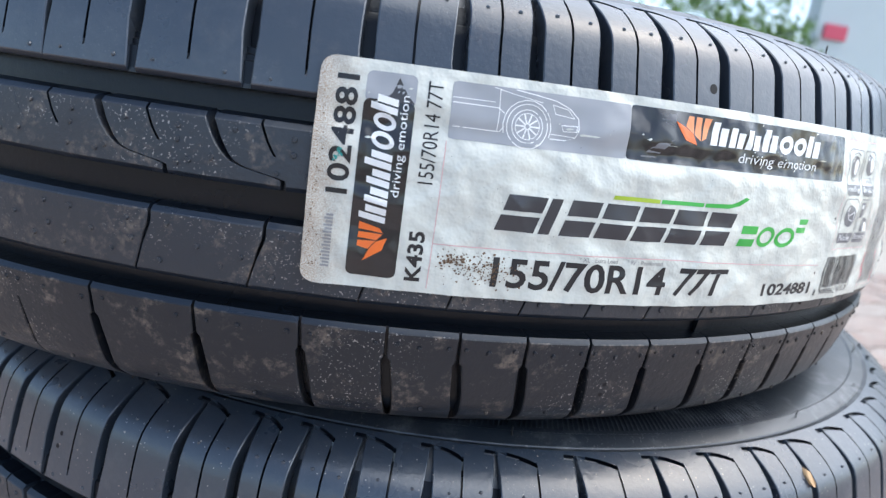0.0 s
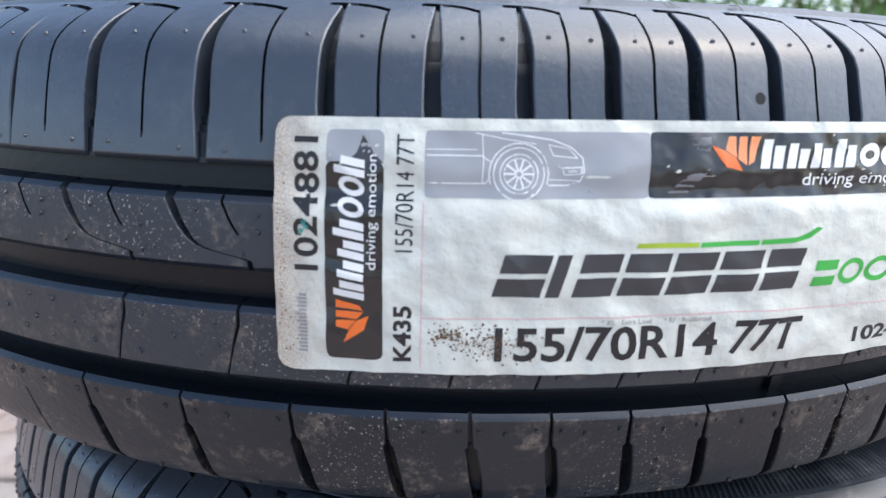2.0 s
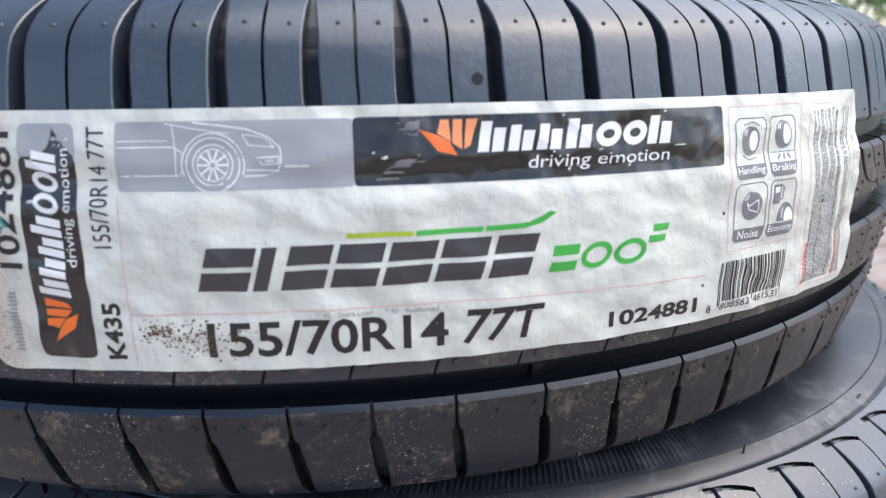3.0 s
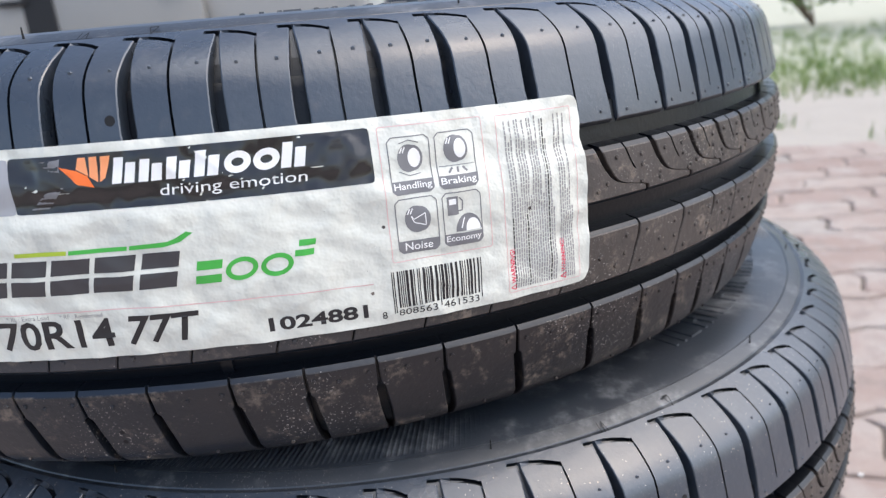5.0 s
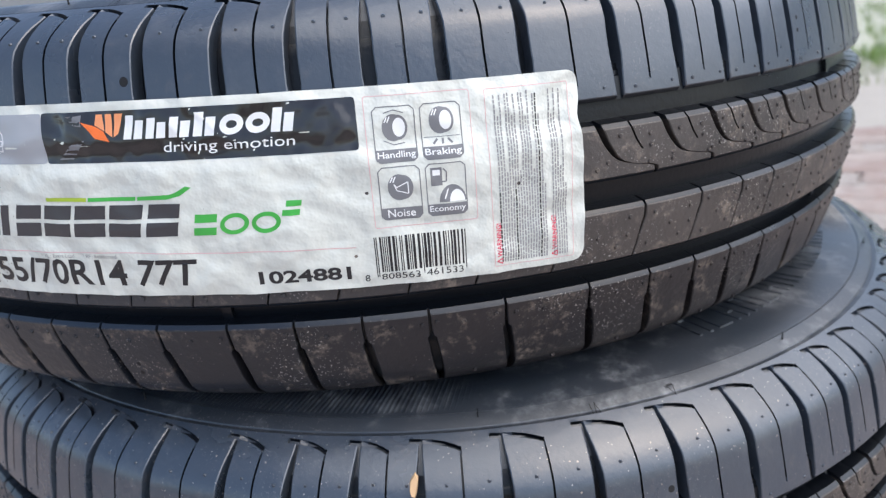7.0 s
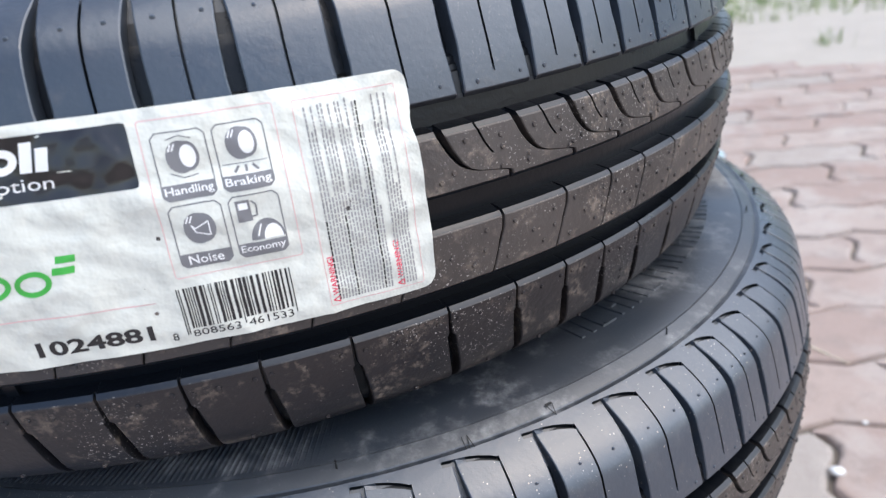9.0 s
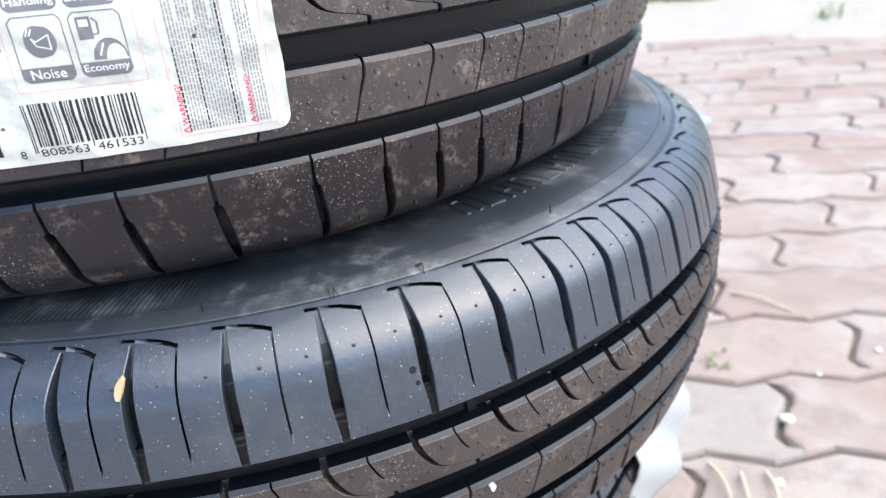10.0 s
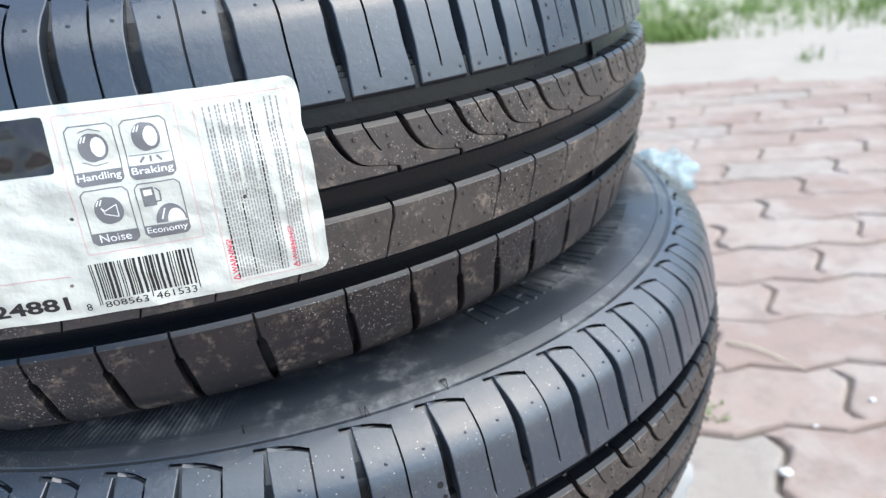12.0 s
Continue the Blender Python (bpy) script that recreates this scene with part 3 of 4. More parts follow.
def label_point(u, v, h=0.0):
    """Label millimetres (u along the tyre, v up) to a place; h: mm above the paper. The paper sags over grooves and wrinkles."""
    z = 0.985 * v + LAB_Z + 1.2 - 0.0032 * u + 0.9 * math.sin(math.pi * min(1.0, max(0.0, u / 230.0)))
    sag = 0.55 * math.exp(-((z - 26.5) / 3.4) ** 2) + 0.55 * math.exp(-(z / 4.2) ** 2)
    wave = 0.75 * noise.noise(Vector((u / 12.0, v / 8.0, 3.1))) + 0.20 * noise.noise(Vector((u / 4.8, v / 5.5, 7.7)))
    wave += 0.42 * (1 - abs(noise.noise(Vector((u / 17.0 + v / 40.0, v / 13.0, 1.3))))) ** 7
    # a row of soft bulges where the paper bridges the groove under it
    wave += 0.45 * abs(math.sin(u / 6.3 + 0.7 * noise.noise(Vector((u / 20.0, 5.0, 0.0))))) * math.exp(-((v - 39.5) / 3.6) ** 2)
    crease = 0.30 * math.exp(-((u - 41 - 0.25 * v) / 1.2) ** 2) * max(0.0, 1 - v / 26)
    lift = max(0.0, (u - 247) / 9.0)
    wave += lift * lift * (0.3 + 0.6 * math.sin(v / 5.2)) + max(0.0, (3 - u) / 3.0) * 0.35
    t = eased(LAB_A + 0.9834 * u / DEG_MM) - 0.55 * max(0.0, (u - 217) / 38)
    return on_tread(t, z, 0.85 - sag + wave + crease + h)


def corner_cut(u, v, rad=4.0):
    """Pull the corners of the paper in to a round."""
    cu = rad if u < rad else LAB_W - rad if u > LAB_W - rad else None
    cv = rad if v < rad else LAB_H - rad if v > LAB_H - rad else None
    if cu is None or cv is None:
        return u, v
    du, dv = u - cu, v - cv
    m, l = max(abs(du), abs(dv)), math.hypot(du, dv)
    if l < 1e-6:
        return u, v
    return cu + du * m / l, cv + dv * m / l


def make_paper():
    nu, nv = 210, 58
    verts, faces, uvs = [], [], []
    for side in (0.0, -0.12):
        for i in range(nu + 1):
            for j in range(nv + 1):
                u, v = corner_cut(LAB_W * i / nu, LAB_H * j / nv)
                # right edge scalloped where the paper bridges the grooves
                u2 = u - (max(0.0, (u - 240) / 16.0)) * 1.1 * (math.exp(-((v - 47) / 4.0) ** 2) - 0.6 * math.exp(-((v - 20) / 5.0) ** 2))
                verts.append(label_point(u2, v, side))
                uvs.append((u / LAB_W, v / LAB_H))
    k = nv + 1
    off = (nu + 1) * k
    for i in range(nu):
        for j in range(nv):
            a = i * k + j
            faces.append((a, a + k, a + k + 1, a + 1))
            faces.append((off + a + 1, off + a + k + 1, off + a + k, off + a))
    rim = [i * k for i in range(nu)] + [nu * k + j for j in range(nv)] + [i * k + nv for i in range(nu, 0, -1)] + [j for j in range(nv, 0, -1)]
    for a, b in zip(rim, rim[1:] + rim[:1]):
        faces.append((a, a + off, b + off, b))
    me = mesh_from("label", verts, faces, PAPER, True, 60)
    layer = me.uv_layers.new(name="UVMap")
    for loop in me.loops:
        layer.data[loop.index].uv = uvs[loop.vertex_index]
    return me


label = part("label", make_paper(), top_tyre, "white paper label, stained brown at one end, wrinkled")


def printed(name, polys, mat, h, tag="", finest=1.25):
    """Outlines in label millimetres, cut fine enough to follow the paper."""
    bm = bmesh.new()
    for poly in polys:
        vs = [bm.verts.new((x, y, 0)) for x, y in poly]
        try:
            bm.faces.new(vs)
        except ValueError:
            pass
    return lay(name, bm, mat, h, tag, finest)


def lay(name, bm, mat, h, tag="", finest=1.25):
    bmesh.ops.triangulate(bm, faces=bm.faces[:])
    for _ in range(8):
        long = [e for e in bm.edges if e.calc_length() > finest]
        if not long:
            break
        bmesh.ops.subdivide_edges(bm, edges=long, cuts=1)
        bmesh.ops.triangulate(bm, faces=[f for f in bm.faces if len(f.verts) > 3])
    bm.normal_update()
    flip = [f for f in bm.faces if f.normal.z < 0]
    bmesh.ops.reverse_faces(bm, faces=flip)
    for v in bm.verts:
        v.co = label_point(v.co.x, v.co.y, h)
    return part(name, from_bm(name, bm, mat, True), label, tag)


def panel(name, u0, v0, u1, v1, mat, h, tag="", rad=0.0):
    """A panel as a grid, its right corners rounded if rad is given."""
    nu, nv = max(2, int((u1 - u0) / 1.3)), max(2, int((v1 - v0) / 1.3))
    verts, faces = [], []
    for i in range(nu + 1):
        for j in range(nv + 1):
            u, v = u0 + (u1 - u0) * i / nu, v0 + (v1 - v0) * j / nv
            if rad:
                cu = min(max(u, u0 + rad), u1 - rad)
                cv = min(max(v, v0 + rad), v1 - rad)
                du, dv = u - cu, v - cv
                if du and dv:
                    m, l = max(abs(du), abs(dv)), math.hypot(du, dv)
                    u, v = cu + du * m / l, cv + dv * m / l
            verts.append(label_point(u, v, h))
    k = nv + 1
    faces = [(i * k + j, (i + 1) * k + j, (i + 1) * k + j + 1, i * k + j + 1) for i in range(nu) for j in range(nv)]
    return part(name, mesh_from(name, verts, faces, mat, True), label, tag)


def lettering(name, words, u0, v0, u1, v1, mat, h, turned=False, shear=0.0, bold=0.0):
    """Words in the built-in font, fitted into a box of label millimetres; turned: read upwards."""
    cu = bpy.data.curves.new("words", "FONT")
    cu.body = words
    cu.resolution_u = 3
    cu.offset = bold
    tmp = bpy.data.objects.new("words", cu)
    scene.collection.objects.link(tmp)
    dg = bpy.context.evaluated_depsgraph_get()
    me = bpy.data.meshes.new_from_object(tmp.evaluated_get(dg))
    bpy.data.objects.remove(tmp)
    bm = bmesh.new()
    bm.from_mesh(me)
    bpy.data.meshes.remove(me)
    xs = [v.co.x for v in bm.verts]
    ys = [v.co.y for v in bm.verts]
    x0, x1, y0, y1 = min(xs), max(xs), min(ys), max(ys)
    for v in bm.verts:
        a, b = (v.co.x - x0) / (x1 - x0), (v.co.y - y0) / (y1 - y0)
        if turned:
            v.co = (u1 - (u1 - u0) * b, v0 + (v1 - v0) * a, 0)
        else:
            v.co = (u0 + (u1 - u0) * a + shear * (b - 0.5) * (v1 - v0), v0 + (v1 - v0) * b, 0)
    return lay(name, bm, mat, h)


def bar(u0, v0, u1, v1, slant=0.0):
    s = slant * (v1 - v0)
    return [(u0, v0), (u1, v0), (u1 + s, v1), (u0 + s, v1)]


def ring(cu, cv, ru, rv, w, slant=0.0, n=22):
    out = []
    for i in range(n):
        a, b = 2 * math.pi * i / n, 2 * math.pi * (i + 1) / n
        q = [(cu + ru * math.cos(a), cv + rv * math.sin(a)), (cu + ru * math.cos(b), cv + rv * math.sin(b)),
             (cu + (ru - w) * math.cos(b), cv + (rv - w) * math.sin(b)), (cu + (ru - w) * math.cos(a), cv + (rv - w) * math.sin(a))]
        out.append([(x + slant * (y - cv), y) for x, y in q])
    return out


def disc(cu, cv, ru, rv, n=20):
    return [(cu + ru * math.cos(2 * math.pi * i / n), cv + rv * math.sin(2 * math.pi * i / n)) for i in range(n)]


def line(pts, w):
    out = []
    for (ax, ay), (bx, by) in zip(pts, pts[1:]):
        l = math.hypot(bx - ax, by - ay) or 1
        nx, ny = -(by - ay) / l * w / 2, (bx - ax) / l * w / 2
        out.append([(ax - nx, ay - ny), (bx - nx, by - ny), (bx + nx, by + ny), (ax + nx, ay + ny)])
    return out


def frame_lines(u0, v0, u1, v1, w, cut=1.0):
    p = [(u0 + cut, v0), (u1 - cut, v0), (u1, v0 + cut), (u1, v1 - cut), (u1 - cut, v1), (u0 + cut, v1), (u0, v1 - cut), (u0, v0 + cut), (u0 + cut, v0)]
    return line(p, w)


def turn_up(polys, cu, cv):
    """Quarter turn, so that a row reads upwards, placed at (cu, cv)."""
    return [[(cu - y, cv + x) for x, y in p] for p in polys]


def brand_row(length, height):
    """A brand name as plain slanted blocks and rings, no letters."""
    w = length / 7.0
    out = []
    for i in range(7):
        x = i * w
        tall = height if i in (0, 3, 6) else height * 0.86
        if i in (4, 5):
            out += ring(x + w * 0.46 + height * 0.1, tall / 2, w * 0.46, tall / 2, w * 0.25, 0.2)
        else:
            out += [bar(x, 0, x + w * 0.36, tall, 0.2), bar(x + w * 0.46, 0, x + w * 0.84, tall * 0.78, 0.2)]
    return out


def wing(s):
    """Plain three-finger mark, s mm wide."""
    return ([[(0, 0.55 * s), (0.30 * s, 0.10 * s), (0.62 * s, 0.0), (0.50 * s, 0.28 * s), (0.30 * s, 0.42 * s)]],
            [[(0.30 * s, 0.45 * s), (0.52 * s, 0.28 * s), (0.50 * s, 0.72 * s), (0.36 * s, 0.72 * s)], [(0.54 * s, 0.26 * s), (0.70 * s, 0.12 * s), (0.72 * s, 0.72 * s), (0.57 * s, 0.72 * s)],
             [(0.73 * s, 0.12 * s), (0.84 * s, 0.2 * s), (0.98 * s, 0.72 * s), (0.79 * s, 0.72 * s)]])


# left column, read upwards
lettering("part_number", "1024881", 4.6, 25.6, 10.6, 57.0, INK, 0.10, turned=True, bold=0.02)
printed("fine_print", [bar(5.2 + 0.5 * (i % 2), 5 + i * 0.95, 7.6, 5.6 + i * 0.95) for i in range(16)], INK_FINE, 0.10)
panel("black_panel", 12.2, 3.6, 25.8, 51.5, FOIL_BLACK, 0.11, "glossy black printed panel", 1.6)
panel("grey_panel", 12.4, 50.5, 25.8, 58.7, INK_PALE, 0.10, "", 1.6)
printed("panel_peak", [[(17, 51.2), (25.7, 51.2), (23.5, 53.5), (21, 57.6), (19.5, 53.6)]], INK_SOFT, 0.12)
printed("brand_mark", turn_up(brand_row(34, 7.2), 21.4, 18.6), WHITE, 0.20, "white plain brand shapes")
lettering("slogan", "driving emotion", 21.9, 26.3, 24.9, 53.2, WHITE, 0.20, turned=True)
body, fingers = wing(11.0)
printed("wing_mark", [[(22.5 - y, 8.0 + x) for x, y in p] for p in body + fingers], ORANGE, 0.20, "plain orange mark")
lettering("size_marking", "155/70R14 77T", 28.6, 30.8, 32.6, 57.8, INK, 0.10, turned=True)
lettering("pattern_code", "K435", 28.2, 3.3, 32.5, 17.6, INK, 0.10, turned=True, bold=0.03)
# grey picture panel with the line drawing of a car
panel("picture_panel", 35.0, 43.6, 87.6, 58.8, INK_PALE, 0.10, "silver grey printed panel", 0.8)
car_lines = ring(56.2, 49.2, 6.1, 6.1, 0.28) + ring(56.2, 49.2, 4.6, 4.6, 0.28) + ring(56.2, 49.2, 3.6, 3.6, 0.2) + ring(56.2, 49.2, 0.9, 0.9, 0.3)
for i in range(10):
    a = 2 * math.pi * i / 10
    car_lines += line([(56.2 + 0.9 * math.cos(a), 49.2 + 0.9 * math.sin(a)), (56.2 + 3.5 * math.cos(a), 49.2 + 3.5 * math.sin(a))], 0.45)
arch = [(56.2 + 7.0 * math.cos(radians(q)), 49.2 + 7.0 * math.sin(radians(q))) for q in range(-20, 201, 20)]
car_lines += line(arch, 0.28) + line([(35.3, 47.0), (48.5, 46.9), (49.6, 48.5)], 0.25) + line([(35.3, 53.3), (47.6, 53.2), (49.4, 52.0)], 0.25)
car_lines += line([(47.8, 46.9), (48.0, 52.0), (47.6, 58.2)], 0.22) + line([(52.0, 58.5), (58.0, 57.8), (64.0, 56.9), (68.5, 55.2), (71.2, 52.8), (71.5, 50.0), (70.6, 47.5), (67.5, 46.6), (63.2, 46.6)], 0.3)
car_lines += line([(63.0, 55.8), (64.2, 53.4), (70.0, 52.8), (67.8, 55.0), (63.0, 55.8)], 0.22) + line([(66.2, 50.6), (71.0, 50.8), (70.8, 49.3), (67.0, 49.0), (66.2, 50.6)], 0.25) + line([(63.3, 47.9), (70.8, 47.7)], 0.22)
car_lines += line([(35.3, 54.6), (46.6, 54.6)], 0.18) + line([(46.0, 58.4), (52.0, 57.2), (60.0, 56.0)], 0.2)
printed("car_drawing", car_lines, WHITE, 0.13, "white line drawing of a car front")
# black brand panel
panel("brand_panel", 87.6, 43.6, 185.0, 58.9, FOIL_BLACK, 0.11, "glossy black printed panel", 0.9)
# glints on the foil, painted as fixed grey shapes
printed("panel_glint", [[(92, 44.5), (97, 44.2), (103, 50.5), (98, 49.5)], [(97, 57.5), (103, 58), (102.5, 54.5), (99, 55)]], INK_GREY, 0.12)
body, fingers = wing(14.5)
printed("wing_mark", [[(102.6 + x, 49.8 + y * 0.78) for x, y in p] for p in body], ORANGE, 0.20, "plain orange mark")
printed("wing_mark", [[(102.6 + x, 49.8 + y * 0.78) for x, y in p] for p in fingers], ORANGE_PALE, 0.16)
printed("brand_mark", [[(116.4 + x, 50.4 + y) for x, y in p] for p in brand_row(51.5, 6.9)], WHITE, 0.20, "white plain brand shapes")
lettering("slogan", "driving emotion", 129.0, 45.2, 167.0, 49.2, WHITE, 0.20, shear=0.12)
# product name as plain slanted shapes, green sweep above
name_shapes = []
for i, (x, w) in enumerate(((50.6, 11.4), (63.2, 3.4), (69.6, 9.8), (80.8, 10.6), (92.8, 11.0), (105.2, 11.4), (118.4, 10.4))):
    if i == 1:
        name_shapes.append(bar(x, 20.2, x + w, 30.6, 0.28))
    else:
        name_shapes += [bar(x, 20.2, x + w, 24.8, 0.28), bar(x + 1.65, 26.1, x + 1.65 + w, 30.6, 0.28)]
printed("product_mark", name_shapes, INK_SOFT, 0.10, "charcoal slanted product shapes")
printed("lime_sweep", [bar(85.0, 31.9, 100.4, 33.1, 0.2)], LIME, 0.10, "lime green sweep")
printed("green_sweep", [bar(101.0, 31.9, 117.2, 33.1, 0.2)] + [[(117.8, 31.9), (127.6, 32.0), (128.6, 33.4), (118.1, 33.1)], [(127.6, 32.0), (132.0, 33.0), (136.0, 35.4), (134.2, 35.9), (131.0, 34.2), (128.6, 33.4)]], GREEN, 0.10, "green upswept stroke")
eco = [bar(133.0, 20.3, 139.8, 22.8, 0.22), bar(133.9, 24.4, 140.6, 27.0, 0.22)]
eco += ring(145.6, 23.6, 4.2, 3.4, 1.35, 0.22) + ring(154.8, 23.6, 4.3, 3.4, 1.35, 0.22)
eco += [bar(159.6, 25.4, 164.6, 27.2, 0.2), bar(161.0, 28.2, 165.4, 30.0, 0.2)]
eco = [[(x + 1.2, y) for x, y in p] for p in eco]
printed("product_mark", eco, GREEN, 0.10, "green product shapes")
printed("pink_rule", line([(34.6, 14.6), (110, 15.0), (181.0, 13.6)], 0.25) + line([(34.8, 42.8), (34.6, 1.5)], 0.2), PINK, 0.09)
lettering("fine_print", "* XL : Extra Load      * RF : Reinforced", 77.5, 13.0, 106.2, 14.4, INK_FINE, 0.10)
lettering("tyre_size", "155/70R14", 51.8, 3.5, 108.6, 12.6, INK, 0.10, bold=0.02)
lettering("load_index", "77T", 112.6, 3.5, 132.6, 12.6, INK, 0.10, shear=0.2, bold=0.02)
lettering("part_number", "1024881", 151.2, 3.2, 178.6, 7.6, INK, 0.10, bold=0.03)
# icons
printed("pink_rule", frame_lines(187.2, 19.2, 217.8, 58.6, 0.2, 0.5), PINK, 0.09)
for cu, cv, words in ((189.4, 39.2, "Handling"), (202.9, 39.2, "Braking"), (189.4, 21.6, "Noise"), (202.9, 21.6, "Economy")):
    printed("icon_frame", frame_lines(cu, cv, cu + 11.8, cv + 16.2, 0.3, 1.2), INK_GREY, 0.10)
    printed("icon_band", [[(cu + 0.9, cv), (cu + 10.9, cv), (cu + 11.8, cv + 0.9), (cu + 11.8, cv + 3.7), (cu, cv + 3.7), (cu, cv + 0.9)]], INK_GREY, 0.10)
    lettering("icon_name", words, cu + (0.5 if len(words) > 6 else 1.8), cv + 0.7, cu + (11.3 if len(words) > 6 else 9.8), cv + 3.2, WHITE, 0.15, bold=0.01)
    if words == "Economy":
        printed("pump_icon", [bar(cu + 1.4, cv + 9.4, cu + 4.8, cv + 15.0)] + line([(cu + 4.8, cv + 10.5), (cu + 6.0, cv + 10.5), (cu + 6.2, cv + 13.4), (cu + 5.2, cv + 14.6)], 0.4), INK_GREY, 0.10)
        printed("pump_icon", [bar(cu + 2.0, cv + 12.6, cu + 4.2, cv + 14.3)], WHITE, 0.14)
        half = [(cu + 7.6 + 4.1 * math.cos(radians(q)), cv + 4.2 + 5.2 * math.sin(radians(q))) for q in range(0, 181, 15)]
        printed("tyre_icon", [half], INK_GREY, 0.10)
        printed("tyre_icon", [[(cu + 8.9 + 2.3 * math.cos(radians(q)), cv + 4.2 + 3.6 * math.sin(radians(q))) for q in range(0, 181, 15)]] + line([(cu + 5.2, cv + 5.2), (cu + 6.4, cv + 8.2)], 0.35), WHITE, 0.14)
    else:
        ty = cv + 10.0 if words != "Braking" else cv + 11.2
        printed("tyre_icon", [disc(cu + 5.6, ty, 3.2, 4.0), disc(cu + 7.0, ty, 2.7, 3.7)], INK_GREY, 0.10)
        if words == "Noise":
            printed("tyre_icon", line([(cu + 4.2, ty + 1.0), (cu + 5.0, ty - 1.0), (cu + 8.2, ty - 2.0), (cu + 8.2, ty + 1.6), (cu + 5.0, ty), (cu + 4.2, ty + 1.0)], 0.3), WHITE, 0.14)
        else:
            printed("tyre_icon", [disc(cu + 7.2, ty, 1.8, 2.8)], WHITE, 0.14)
        printed("tyre_icon", line([(cu + 3.2, ty + 1.6), (cu + 4.0, ty + 3.2)], 0.35) + line([(cu + 4.0, ty + 1.6), (cu + 4.8, ty + 3.3)], 0.35), WHITE, 0.15)
        if words == "Handling":
            printed("icon_arc", line([(cu + 2.6, ty - 3.6), (cu + 5.4, ty - 5.0), (cu + 8.6, ty - 4.6)], 0.25) + line([(cu + 3.2, ty + 4.4), (cu + 6.0, ty + 5.2), (cu + 8.8, ty + 4.2)], 0.25), INK_GREY, 0.10)
        if words == "Braking":
            printed("icon_spark", [bar(cu + 0.6, cv + 6.3, cu + 11.2, cv + 6.5)] + line([(cu + 3.2, cv + 4.4), (cu + 4.4, cv + 5.8)], 0.6) + line([(cu + 6.0, cv + 4.3), (cu + 6.0, cv + 5.9)], 0.6) + line([(cu + 8.8, cv + 4.4), (cu + 7.6, cv + 5.8)], 0.6), INK_GREY, 0.10)
# bar code
bars, x = [], 186.2
while x < 213.6:
    w = random.choice((0.28, 0.28, 0.5, 0.75))
    tall = 16.4
    bars.append(bar(x, 4.8 if not (186.1 < x < 187.2 or 199.4 < x < 200.6 or x > 212.8) else 3.2, x + w, tall))
    x += w + random.choice((0.28, 0.30, 0.5, 0.75))
printed("bar_code", bars, INK, 0.10, "black bar code")
lettering("bar_code_number", "8", 182.6, 2.0, 184.0, 4.2, INK, 0.10)
lettering("bar_code_number", "808563", 187.5, 2.0, 199.0, 4.2, INK, 0.10)
lettering("bar_code_number", "461533", 201.0, 2.0, 212.4, 4.2, INK, 0.10)
# warning block: unreadable small print as bars, read upwards
printed("pink_rule", frame_lines(222.8, 2.4, 251.0, 58.2, 0.2, 0.4), PINK, 0.09)
small, strong = [], []
for i in range(26):
    u = 225.6 + 0.92 * i
    if 17 < i < 20:
        continue
    top = (56.6, 50.0, 56.9, 33.0, 56.4)[i % 5] if i not in (17, 25) else 28.0
    v = 3.6
    while v < top - 0.8:
        w = random.uniform(0.5, 1.9)
        (strong if (i in (0, 6) and v < 26) or i == 15 else small).append(bar(u - 0.24, v, u + 0.24, min(top, v + w)))
        v += w + random.uniform(0.2, 0.4)
printed("small_print", small, INK_FINE, 0.10, "rows of unreadable small print", 3.0)
printed("small_print", strong, INK, 0.10, "", 3.0)
for u in (224.0, 243.4):
    lettering("warning_word", "WARNING!", u - 0.3, 5.6, u + 1.4, 16.8, RED, 0.10, turned=True, bold=0.015)
    printed("warning_sign", line([(u + 1.5, 3.2), (u - 0.4, 4.1), (u + 1.5, 5.0), (u + 1.5, 3.2)], 0.3), RED, 0.10)
# dirt on the label
rng = random.Random(11)


def blobs(count, cu, cv, su, sv, size):
    out = []
    for _ in range(count):
        x, y, s = rng.gauss(cu, su), rng.gauss(cv, sv), size * rng.uniform(0.3, 1.3)
        if 0.6 < x < LAB_W - 0.6 and 0.6 < y < LAB_H - 0.6:
            out.append([(x + s * rng.uniform(0.5, 1.1) * math.cos(a), y + s * rng.uniform(0.5, 1.1) * math.sin(a)) for a in (0.0, 1.1, 2.3, 3.3, 4.4, 5.4)])
    return out


printed("mud_smudge", blobs(260, 49.5, 8.5, 5.0, 2.2, 0.30) + blobs(60, 41.0, 10.5, 2.0, 1.0, 0.4) + blobs(40, 2.2, 8.0, 1.1, 6.5, 0.25) + blobs(40, 1.8, 35.0, 0.8, 12.0, 0.25), MUD, 0.19, "dried brown mud smudge")
printed("dark_speck", blobs(70, 110, 30, 60, 14, 0.10) + blobs(50, 60, 26, 16, 9, 0.13), INK, 0.19)
printed("teal_stain", blobs(16, 7.2, 36.5, 0.7, 1.2, 0.5), TEAL, 0.19, "teal chalk stain")

for ob in label.children:
    if ob.name.split(".")[0] in ("bar_code", "brand_mark", "product_mark", "small_print", "fine_print", "mud_smudge", "dark_speck", "car_drawing", "teal_stain"):
        tagged(ob, kind="stuff")

# ---------------------------------------------------------------- ground
bm = bmesh.new()
bmesh.ops.create_grid(bm, x_segments=40, y_segments=40, size=150.0)
for v in bm.verts:
    v.co.z = GROUND_Z - 0.008
ground = new("ground", from_bm("ground", bm, GROUND))
tagged(ground, "sandy ground with pale dust and thin grass", "ground", kind="structure")

PAVER_L, PAVER_W, PAVER_TURN = 0.269, 0.1345, 11.4


